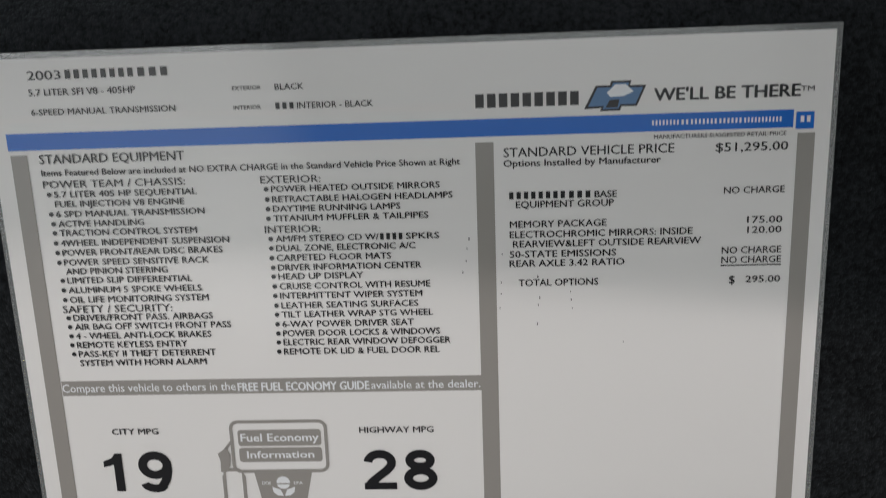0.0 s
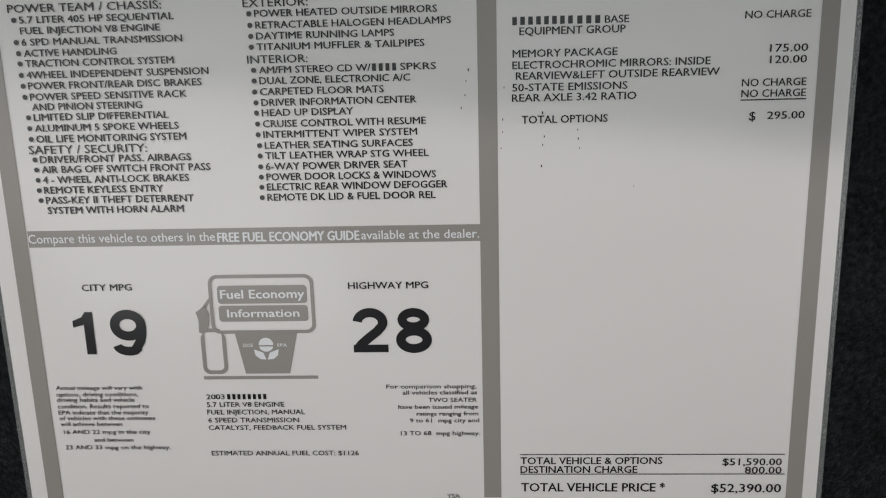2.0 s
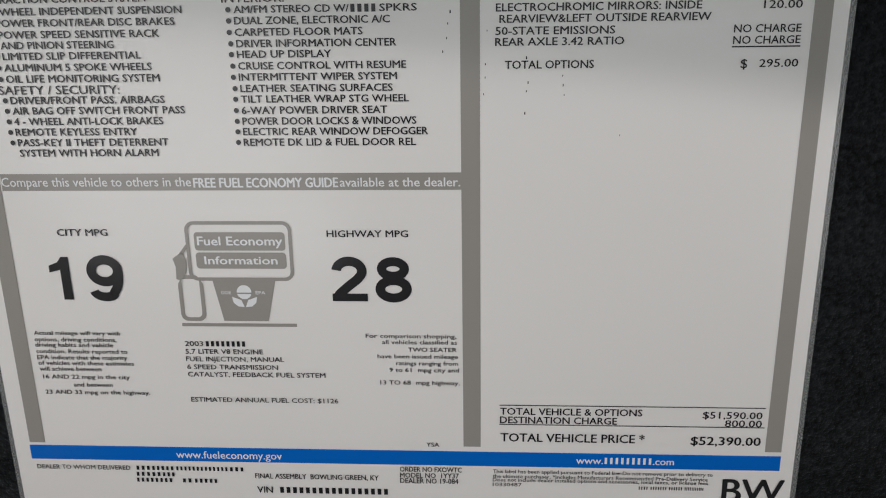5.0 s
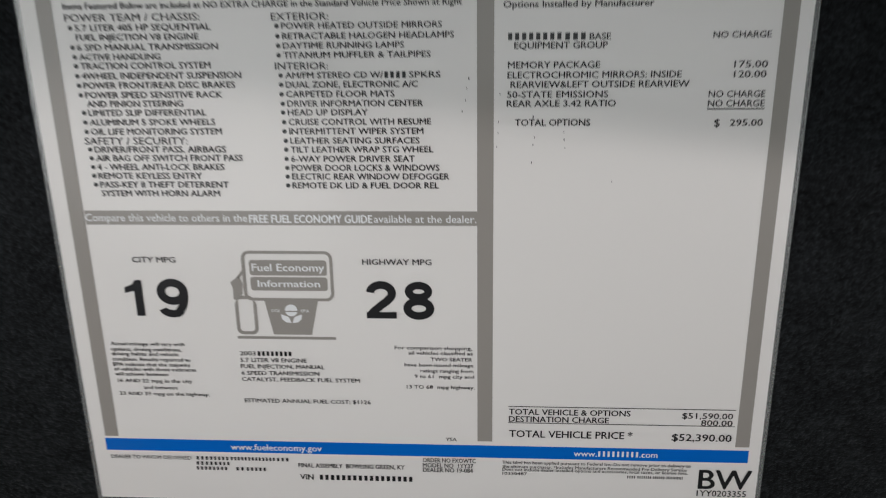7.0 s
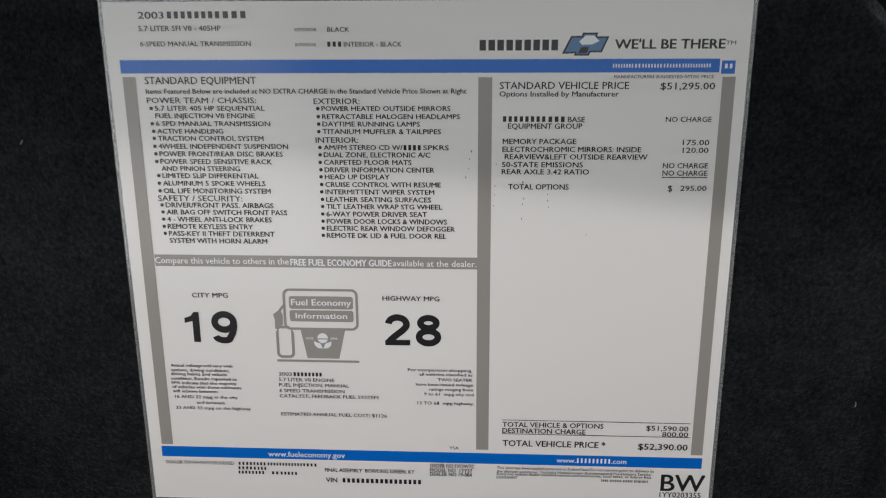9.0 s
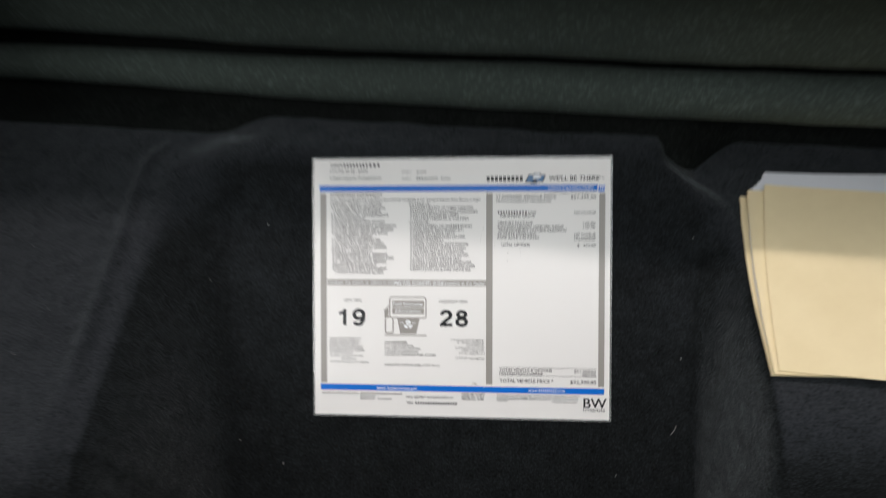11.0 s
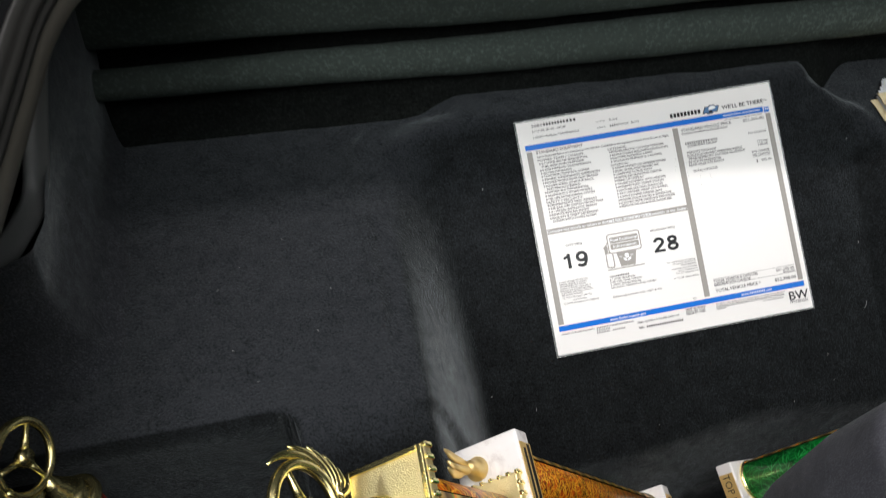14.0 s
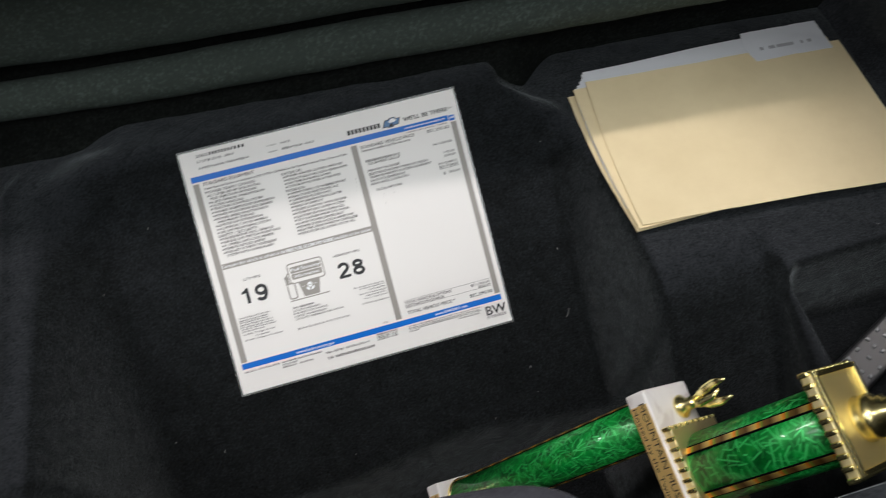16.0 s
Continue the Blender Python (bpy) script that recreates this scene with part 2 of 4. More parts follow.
def box(w, d, h, at=(0, 0, 0), bevel=0.0, segments=2):
    bm = bmesh.new()
    bmesh.ops.create_cube(bm, size=1, matrix=Matrix.Translation(at) @ Matrix.Diagonal((w, d, h, 1)))
    if bevel:
        bmesh.ops.bevel(bm, geom=bm.edges[:], offset=bevel, segments=segments, affect="EDGES", profile=0.5)
    return bm


def polygon(points, thick=0.0, z=0.0):
    """A flat outline, or a plate of that outline."""
    bm = bmesh.new()
    f = bm.faces.new([bm.verts.new((x, y, z)) for x, y in points])
    bm.normal_update()
    if f.normal.z < 0:
        f.normal_flip()
    if thick:
        g = bmesh.ops.extrude_face_region(bm, geom=[f])
        bmesh.ops.translate(bm, vec=(0, 0, thick), verts=[v for v in g["geom"] if isinstance(v, bmesh.types.BMVert)])
        bmesh.ops.recalc_face_normals(bm, faces=bm.faces[:])
    return bm


def lathe(profile, segments=32, squash=1.0):
    """A turned form about z from (radius, height) pairs; squash flattens it in y."""
    bm = bmesh.new()
    rings = []
    for r, z in profile:
        rings.append([bm.verts.new((r * math.cos(2 * math.pi * k / segments), squash * r * math.sin(2 * math.pi * k / segments), z)) for k in range(segments)])
    for a, b in zip(rings, rings[1:]):
        for k in range(segments):
            bm.faces.new((a[k], a[(k + 1) % segments], b[(k + 1) % segments], b[k]))
    bm.faces.new(rings[0][::-1])
    bm.faces.new(rings[-1])
    return bm


def sweep(path, section, closed=False, cap=True):
    """Carries a section of (out, up) pairs along a level path; out is to the path's right."""
    bm = bmesh.new()
    path = [Vector(p) for p in path]
    rings = []
    for k, p in enumerate(path):
        a, b = path[max(k - 1, 0)], path[min(k + 1, len(path) - 1)]
        ahead = (b - a).normalized()
        out = Vector((ahead.y, -ahead.x, 0)).normalized()
        rings.append([bm.verts.new(p + out * o + Vector((0, 0, u))) for o, u in section])
    n = len(section)
    for a, b in zip(rings, rings[1:]):
        for k in range(n if closed else n - 1):
            bm.faces.new((a[k], a[(k + 1) % n], b[(k + 1) % n], b[k]))
    if closed and cap:
        bm.faces.new(rings[0][::-1])
        bm.faces.new(rings[-1])
    bmesh.ops.recalc_face_normals(bm, faces=bm.faces[:])
    return bm


def tube(points, radii, sides=8, flat=1.0):
    """A tapering rod through points, flattened by flat."""
    bm = bmesh.new()
    pts = [Vector(p) for p in points]
    rings = []
    for k, p in enumerate(pts):
        d = (pts[min(k + 1, len(pts) - 1)] - pts[max(k - 1, 0)]).normalized()
        u = d.cross(Vector((1, 0, 0)))
        u = u.normalized() if u.length > 1e-4 else Vector((0, 1, 0))
        v = d.cross(u)
        rings.append([bm.verts.new(p + radii[k] * (math.cos(2 * math.pi * s / sides) * u + flat * math.sin(2 * math.pi * s / sides) * v)) for s in range(sides)])
    for a, b in zip(rings, rings[1:]):
        for s in range(sides):
            bm.faces.new((a[s], a[(s + 1) % sides], b[(s + 1) % sides], b[s]))
    bm.faces.new(rings[0][::-1])
    bm.faces.new(rings[-1])
    bmesh.ops.recalc_face_normals(bm, faces=bm.faces[:])
    return bm


def joined(*some):
    bm = bmesh.new()
    for one in some:
        me = bpy.data.meshes.new("piece")
        one.to_mesh(me)
        one.free()
        bm.from_mesh(me)
        bpy.data.meshes.remove(me)
    return bm


def step(a, b, v):
    v = min(max((v - a) / (b - a), 0.0), 1.0)
    return v * v * (3 - 2 * v)


# ---- structure: the carpeted trunk ----
SLOPE = math.tan(radians(38))


def bulkhead_line(x):
    """Where the front bulkhead stands: it runs a little askew to the sheet."""
    return 0.045 - 0.085 * (x + 0.012)


def floor_height(x, y):
    """Moulded trunk carpet: a sloping middle panel, a shelf on either side, a deep well at the back."""
    u = abs(x + (0.040 if x > 0 else 0.012))
    crest = 0.022
    bend = min(1.0, max(0.0, (y + 0.004) / crest))
    middle = SLOPE * y if y < -0.004 else SLOPE * (-0.004 + crest * (bend - bend * bend / 2))
    wave = 0.006 * math.sin(9 * x + 1.0) + 0.004 * math.sin(23 * x)
    end = -0.288 + wave
    drop = step(end, end - 0.012, y)
    middle = middle * (1 - drop) + drop * (-0.372) + 0.006 * math.exp(-((y - end - 0.006) / 0.012) ** 2)
    line = bulkhead_line(x)
    left = x < 0
    side = (-0.010 if left else -0.037) + 0.003 * math.sin(11 * y)
    inward, rearward, bow = u - (0.389 if left else 0.410), (-0.290 if left else -0.285) - y, 0.020
    edge = bow - math.hypot(bow - inward, bow - rearward) if inward < bow and rearward < bow else min(inward, rearward)
    pocket = step(0.0, 0.008 if left else 0.014, edge)
    slide = step(-0.30, -0.52, y) * (1 - step(0.392, 0.405, u)) if left else step(-0.24, -0.46, y) * (1 - step(0.402, 0.415, u))
    side = side - 0.20 * slide - (0.334 if left else 0.102) * pocket
    corner = 0.05 * (1 - math.sqrt(max(0.0, 1 - min(0.95, max(0.0, (y - line + 0.082) / 0.055)) ** 2)))
    if left:
        k = 0.06 * min(1.0, max(0.0, (0.311 - corner - u) / 0.046)) + 0.94 * step(0.284 - corner, 0.210 - corner, u)
        lip = 0.0034 * math.exp(-((u - 0.307 + corner) / 0.0055) ** 2)
    else:
        k = 0.35 * step(0.302 - corner, 0.262 - corner, u) + 0.65 * min(1.0, max(0.0, (0.302 - corner - u) / 0.040))
        lip = 0.0014 * math.exp(-((k - 0.28) / 0.17) ** 2)
    z = side * (1 - k) + middle * k
    z += lip * step(-0.27, -0.2, y) * (1 - 0.8 * min(1.0, corner / 0.02))
    z -= 0.0034 * k
    z += 0.0012 * noise.noise((x * 14, y * 14, 0)) + 0.0006 * noise.noise((x * 45, y * 45, 3))
    return z


def grid(xs, ys, height):
    bm = bmesh.new()
    rows = [[bm.verts.new((x, y, height(x, y))) for x in xs] for y in ys]
    for a, b in zip(rows, rows[1:]):
        for k in range(len(xs) - 1):
            bm.faces.new((a[k], a[k + 1], b[k + 1], b[k]))
    return bm


def span(a, b, n):
    return [a + (b - a) * k / n for k in range(n + 1)]


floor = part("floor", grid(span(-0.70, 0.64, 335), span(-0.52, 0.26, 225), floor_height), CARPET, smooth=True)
tagged(floor, "moulded black trunk carpet with a sloping middle and deep back well", "trunk floor", kind="structure")


def sinking(x):
    """The rolled edge sits lower and is fuller towards the middle of the car."""
    return step(-0.62, 0.08, x)


def bulkhead_mesh(profile_at):
    """A carpet face along the bulkhead, from its cross section at each x."""
    bm = bmesh.new()
    rows = []
    for x in span(-0.60, 0.64, 140):
        sag = 0.0015 * math.sin(7 * x) + 0.0010 * math.sin(17 * x + 1)
        rows.append([bm.verts.new((x, bulkhead_line(x) + y + 0.0016 * noise.noise((x * 20, z * 30, 7)), z + sag * step(0.0, 0.05, z) * (1 - step(0.13, 0.18, z)))) for y, z in profile_at(x)])
    for a, b in zip(rows, rows[1:]):
        for k in range(len(a) - 1):
            bm.faces.new((a[k], a[k + 1], b[k + 1], b[k]))
    bmesh.ops.recalc_face_normals(bm, faces=bm.faces[:])
    return bm


def upper_face(x):
    edge = [(0.034, 0.0945), (0.025, 0.0928), (0.0175, 0.0925), (0.0120, 0.0940), (0.0080, 0.0970), (0.0050, 0.1010), (0.0025, 0.1065), (0.0005, 0.1130), (-0.0010, 0.121), (-0.0025, 0.132), (-0.0040, 0.146), (-0.0055, 0.162), (-0.0070, 0.178), (-0.0080, 0.196)]
    return [(y, z - 0.0165 * sinking(x) * (1 - step(0.105, 0.165, z))) for y, z in edge]


def rolled_edge(x):
    k = sinking(x)
    r, mid = 0.0165 + 0.0055 * k, 0.0530 - 0.0080 * k
    return [(0.007 - r * math.cos(radians(a)), mid + r * math.sin(radians(a))) for a in range(-100, 171, 10)]


# near-black face in place of the shade in the gap and under the roll
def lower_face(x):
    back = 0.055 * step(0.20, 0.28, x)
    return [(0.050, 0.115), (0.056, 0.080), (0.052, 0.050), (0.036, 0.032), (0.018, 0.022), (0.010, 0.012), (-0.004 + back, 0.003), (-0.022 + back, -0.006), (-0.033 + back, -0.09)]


wall_front = part("wall_front", bulkhead_mesh(upper_face), BULKHEAD, smooth=True)
part("roll", bulkhead_mesh(rolled_edge), BULKHEAD, wall_front, "rolled carpet edge", smooth=True)
part("lower_face", bulkhead_mesh(lower_face), SHADE_FELT, wall_front, "near-black face painted as the shade behind and below the rolled edge", smooth=True)
tagged(wall_front, "greenish black carpeted front bulkhead with a rolled lower edge", "trunk wall", kind="structure")


def side_at(y, z, wide, floor_z):
    """Half width of the trunk: the sides lean in towards the top and have a coved foot."""
    lean = 0.17 * max(z + 0.03, -0.02) if z > -0.05 else -0.0034
    foot = 0.030 * math.exp(-max(0.0, z - floor_z) / 0.016) * step(-0.30, -0.27, y)
    return wide - lean - foot + 0.004 * math.sin(8 * y)


def opening_sill(y):
    """Lower edge of the recess in the left side: it falls towards the rear, turns and rises again."""
    d = y + 0.130
    return 0.107 + (0.90 * d if d > 0 else -0.36 * d) + 0.020 * math.exp(-(d / 0.016) ** 2)


def side_mesh(sign):
    bm = bmesh.new()
    rows = []
    for y in span(-0.53, 0.20, 146):
        top = min(0.285, opening_sill(y)) if sign < 0 else 0.285
        row = []
        for z in span(-0.38, top, 100):
            splay = 0.014 * step(0.08, -0.12, y) * step(0.0, 0.09, z) + 0.095 * step(-0.20, -0.275, y)
            row.append(bm.verts.new((sign * side_at(y, z, 0.568 + splay if sign < 0 else 0.615, -0.013 if sign < 0 else -0.045) - 0.012, y, z)))
        rows.append(row)
    for a, b in zip(rows, rows[1:]):
        for k in range(len(a) - 1):
            bm.faces.new((a[k], a[k + 1], b[k + 1], b[k]))
    bmesh.ops.recalc_face_normals(bm, faces=bm.faces[:])
    return bm


wall_left = part("wall_left", side_mesh(-1), SIDE_FELT, smooth=True)
tagged(wall_left, "black carpeted side wall of the trunk", "trunk wall", kind="structure")
wall_right = part("wall_right", side_mesh(1), SIDE_FELT, smooth=True)
tagged(wall_right, "black carpeted side wall of the trunk", "trunk wall", kind="structure")
wall_back = part("wall_back", box(1.24, 0.02, 0.59, (0, -0.54, -0.115), 0.004), CARPET)
tagged(wall_back, "black carpeted rear wall below the sill", "trunk wall", kind="structure")


# the glossy black panel above the bulkhead, under the deck
def upper_panel():
    bm = bmesh.new()
    rows = [[bm.verts.new((x, bulkhead_line(x) + y, z)) for y, z in ((-0.004, 0.1835), (-0.0088, 0.1838), (-0.0100, 0.1870), (-0.0090, 0.200), (-0.005, 0.230), (0.002, 0.30))] for x in span(-0.56, 0.60, 40)]
    for a, b in zip(rows, rows[1:]):
        for k in range(5):
            bm.faces.new((a[k], a[k + 1], b[k + 1], b[k]))
    bmesh.ops.recalc_face_normals(bm, faces=bm.faces[:])
    return bm


tagged(part("trim", upper_panel(), LINER, smooth=True), "satin black plastic panel above the carpeted bulkhead", "panel", kind="structure")


# ---- the opening: rubber seal, painted gutter, raised lid ----
def bend(a, c, b, n=14):
    a, c, b = Vector(a), Vector(c), Vector(b)
    return [(1 - t) ** 2 * a + 2 * t * (1 - t) * c + t * t * b for t in (k / n for k in range(n + 1))]


HIGH = 0.300
RIM = bend((-0.534, -0.56, HIGH), (-0.518, -0.34, HIGH), (-0.511, -0.175, HIGH), 16)
RIM += bend((-0.511, -0.175, HIGH), (-0.500, -0.035, HIGH), (-0.395, -0.030, HIGH))[1:]
RIM += [Vector((x, -0.030 - 0.107 * (x + 0.395), HIGH)) for x in span(-0.37, 0.36, 24)]
RIM += bend((0.385, -0.114, HIGH), (0.480, -0.124, HIGH), (0.492, -0.25, HIGH))
RIM += bend((0.492, -0.25, HIGH), (0.500, -0.40, HIGH), (0.512, -0.56, HIGH), 12)[1:]

SEAL = [(-0.003, -0.014), (-0.002, 0.001), (0.001, 0.005), (0.005, 0.005), (0.008, 0.002), (0.0075, -0.001), (0.009, -0.0015), (0.011, -0.003), (0.0115, -0.006), (0.010, -0.008), (0.0105, -0.009), (0.0125, -0.0100), (0.013, -0.013), (0.010, -0.0155), (-0.002, -0.016)]
seal = empty("trunk_seal", pose(0, 0, 0), "ribbed black rubber weather seal round the trunk opening", "weather seal")
part("rubber_bulb", sweep(RIM, SEAL, closed=True), RUBBER, seal, smooth=True)
part("rubber_lip", sweep(RIM, [(0.009, -0.0145), (0.012, -0.0155), (0.0135, -0.028), (0.012, -0.0305), (0.008, -0.030), (0.007, -0.0160)], closed=True), OLIVE, seal, "dusty olive grey inner lip", smooth=True)

body = empty("car_body", pose(0, 0, 0), "gloss black car body round the open trunk", "car", kind="structure")
part("gutter", sweep(RIM, [(0.004, -0.012), (-0.001, 0.000), (-0.004, 0.006), (-0.009, 0.006), (-0.013, -0.002), (-0.017, -0.006), (-0.028, -0.007), (-0.033, -0.002), (-0.037, 0.005), (-0.043, 0.007), (-0.050, 0.003)]), PAINT, body, smooth=True)
part("deck", sweep(RIM, [(-0.050, 0.003), (-0.056, -0.004), (-0.075, -0.002), (-0.12, -0.006), (-0.20, -0.02), (-0.30, -0.06), (-0.36, -0.14), (-0.38, -0.30), (-0.38, -0.75)]), PAINT, body, smooth=True)
part("gutter_ledge", polygon([(-0.514, -0.150), (-0.548, -0.168), (-0.600, -0.176), (-0.600, -0.45), (-0.535, -0.45), (-0.524, -0.35), (-0.519, -0.26)], 0.004, 0.3045), SATIN, body, "satin black painted ledge beside the seal")
part("rear_panel", box(1.66, 0.09, 0.965, (-0.012, -0.60, -0.2975), 0.02), PAINT, body)
part("underbody", box(1.62, 0.95, 0.04, (-0.012, -0.13, -0.46), 0.01), LINER, body)

HINGE = pose(-0.012, 0.006, 0.318, -14, 0, -6)


def lid_shell(inset, back, thick, low=0.0):
    """The raised lid, bowed from its hinge edge to its unseen trailing edge, which is twisted over the opening to set
    the shadow line on the floor.
    """
    bm = bmesh.new()
    n, rings = 16, []
    for depth in (back, back + thick):
        grid_of = []
        for j in range(n + 1):
            v = low + (1 - inset - low) * j / n
            row = []
            for i in range(n + 1):
                x = (0.49 - inset * 0.4) * (2 * i / n - 1)
                y = (0.022 - 0.105 * x) * (1 - v) + (-0.132 - 0.019 * x) * v + 0.02 * math.sin(math.pi * v)
                row.append(bm.verts.new((x - 0.012, y + depth, 0.326 + 0.454 * v - 0.02 * (x / 0.5) ** 2 * v)))
            grid_of.append(row)
        rings.append(grid_of)
    near, far = rings
    for j in range(n):
        for i in range(n):
            bm.faces.new((near[j][i], near[j + 1][i], near[j + 1][i + 1], near[j][i + 1]))
            bm.faces.new((far[j][i], far[j][i + 1], far[j + 1][i + 1], far[j + 1][i]))
    rim = [(0, i) for i in range(n)] + [(j, n) for j in range(n)] + [(n, i) for i in range(n, 0, -1)] + [(j, 0) for j in range(n, 0, -1)]
    for a, b in zip(rim, rim[1:] + rim[:1]):
        bm.faces.new((near[a[0]][a[1]], near[b[0]][b[1]], far[b[0]][b[1]], far[a[0]][a[1]]))
    bmesh.ops.recalc_face_normals(bm, faces=bm.faces[:])
    return bm


lid = part("trunk_lid", lid_shell(0.0, 0.010, 0.012), PAINT, body, "raised black trunk lid lined with dark felt", smooth=True)
part("lining", lid_shell(0.04, 0.002, 0.006, 0.05), BULKHEAD, lid, "dark felt lining", smooth=True)
part("edge_flange", box(0.98, 0.02, 0.012, (0, 0.012, 0.018), 0.004), PAINT, lid, at=HINGE)
part("hinge_bracket", box(0.052, 0.020, 0.030, (0.023, -0.014, -0.004), 0.003), LINER, lid, "black steel hinge bracket", HINGE)

# grey edging where the left side trim ends before a dark recess
def band(points, half, thick):
    """A flat strip with rounded edges through points, its flat side turned to the middle of the trunk."""
    pts = [Vector(p) for p in points]
    bm = bmesh.new()
    rings = []
    for k, p in enumerate(pts):
        d = (pts[min(k + 1, len(pts) - 1)] - pts[max(k - 1, 0)]).normalized()
        n = Vector((0.75, -0.55, 0.55))
        n = (n - n.dot(d) * d).normalized()
        v = d.cross(n)
        rings.append([bm.verts.new(p + v * half * c + n * thick * q) for c, q in ((-1, -1), (-1, 0.2), (-0.8, 1), (0.8, 1), (1, 0.2), (1, -1))])
    for a, b in zip(rings, rings[1:]):
        for s in range(6):
            bm.faces.new((a[s], a[(s + 1) % 6], b[(s + 1) % 6], b[s]))
    bmesh.ops.recalc_face_normals(bm, faces=bm.faces[:])
    return bm


def smooth_run(points, n=6):
    """Rounds off a run of points."""
    pts = [Vector(p) for p in points]
    out = []
    for k in range(len(pts) - 1):
        p0, p1, p2, p3 = pts[max(k - 1, 0)], pts[k], pts[k + 1], pts[min(k + 2, len(pts) - 1)]
        for i in range(n):
            t = i / n
            out.append(0.5 * (2 * p1 + (p2 - p0) * t + (2 * p0 - 5 * p1 + 4 * p2 - p3) * t * t + (3 * p1 - p0 - 3 * p2 + p3) * t ** 3))
    return out + [pts[-1]]


recess = empty("side_recess", pose(0, 0, 0), "dark recess behind the side trim edged with grey plastic", "recess", kind="structure")
part("edging", band(smooth_run([(-0.538, 0.040, 0.255), (-0.549, -0.004, 0.217), (-0.560, -0.050, 0.180), (-0.567, -0.091, 0.149), (-0.573, -0.117, 0.124), (-0.577, -0.136, 0.116), (-0.581, -0.158, 0.117), (-0.588, -0.200, 0.128), (-0.610, -0.240, 0.145), (-0.660, -0.30, 0.170)]), 0.0105, 0.003), TRIM, recess, "grey plastic edging", smooth=True)
# near-black open boxes added behind the opening as the recess's shade
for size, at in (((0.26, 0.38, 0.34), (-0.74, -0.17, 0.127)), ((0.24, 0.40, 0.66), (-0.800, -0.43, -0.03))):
    shade_box = box(*size, at)
    bmesh.ops.delete(shade_box, geom=[max(shade_box.faces, key=lambda f: f.calc_center_median().x)], context="FACES_ONLY")
    part("shade_box", shade_box, DARK, recess)

# the unseen hall round the car, added for bounced light and reflections
hall_floor = part("ground", box(18, 18, 0.1, (0, -2, -1.05)), GROUND)
tagged(hall_floor, "unseen grey concrete hall floor", "floor", kind="structure")
tagged(part("ceiling", box(18, 18, 0.1, (0, -2, 3.55)), HALL), "unseen plain grey hall ceiling", "ceiling", kind="structure")
for name, w, d, x, y in (("wall_north", 18, 0.1, 0, 7.05), ("wall_south", 18, 0.1, 0, -11.05), ("wall_east", 0.1, 18, 9.05, -2), ("wall_west", 0.1, 18, -9.05, -2)):
    tagged(part(name, box(w, d, 4.5, (x, y, 1.25)), HALL), "unseen plain grey hall wall", "wall", kind="structure")


# ---- the laminated window sticker ----
sticker = empty("window_sticker", pose(0, 0, 0, 38), "laminated white price sheet with blue bars lying on black carpet", "window sticker")
part("laminate", box(0.290, 0.254, 0.0006, (0, -0.127, -0.0006), 0.0001, 1), FILM, sticker, "clear laminate film with a grey edge")
part("paper", polygon([(-0.1430, -0.0022), (0.1430, -0.0022), (0.1430, -0.2520), (-0.1430, -0.2520)], z=-0.0001), PAPER, sticker, "white printed paper")
MM = 0.001


def flat(name, points, ink, z=0.0001, label=""):
    return part(name, polygon([(x * MM, y * MM) for x, y in points], z=z), ink, sticker, label)


def block(name, x, y, w, h, ink, z=0.0001, label=""):
    return flat(name, [(x, y), (x + w, y), (x + w, y - h), (x, y - h)], ink, z, label)


def bar(x, y, w, h, ink=None):
    """A plain bar in place of a word, by its left end and middle."""
    return block("word_bar", x, y + h / 2, w, h, ink or INK, 0.0003)


def word(x, y, w, h, n, ink=None, fill=0.58):
    """A row of n plain bars, one in place of each letter of a word, by its left end and middle."""
    pitch = w / (n - 1 + fill)
    for k in range(n):
        bar(x + k * pitch, y, pitch * fill, h, ink)


def stroke(points, half, z):
    """A pen stroke of one width through points, in millimetres."""
    bm = bmesh.new()
    pts = [Vector((px, py, 0)) for px, py in points]
    closed = (pts[0] - pts[-1]).length < 1e-6
    pairs = []
    for k, p in enumerate(pts):
        a, b = (pts[k - 1] if k else (pts[-2] if closed else p)), (pts[k + 1] if k < len(pts) - 1 else (pts[1] if closed else p))
        d = (b - a).normalized()
        side = Vector((-d.y, d.x, 0)) * half
        pairs.append([bm.verts.new(((p.x + q * side.x) * MM, (p.y + q * side.y) * MM, z)) for q in (1, -1)])
    for a, b in zip(pairs, pairs[1:]):
        bm.faces.new((a[0], a[1], b[1], b[0]))
    return bm


def arc(cx, cy, rx, ry, a0, a1, n=18):
    return [(cx + rx * math.cos(radians(a0 + (a1 - a0) * k / n)), cy + ry * math.sin(radians(a0 + (a1 - a0) * k / n))) for k in range(n + 1)]


def rounded(x, y, w, h, r, n=5):
    out = []
    for cx, cy, a in ((x + w - r, y - r, 0), (x + r, y - r, 90), (x + r, y - h + r, 180), (x + w - r, y - h + r, 270)):
        out += [(cx + r * math.cos(radians(a + 90 * k / n)), cy + r * math.sin(radians(a + 90 * k / n))) for k in range(n + 1)]
    return out


def ring(name, outer, inner, ink, z):
    bm = bmesh.new()
    a = [bm.verts.new((x * MM, y * MM, z)) for x, y in outer]
    b = [bm.verts.new((x * MM, y * MM, z)) for x, y in inner]
    for k in range(len(a)):
        bm.faces.new((a[k], a[(k + 1) % len(a)], b[(k + 1) % len(a)], b[k]))
    return part(name, bm, ink, sticker)


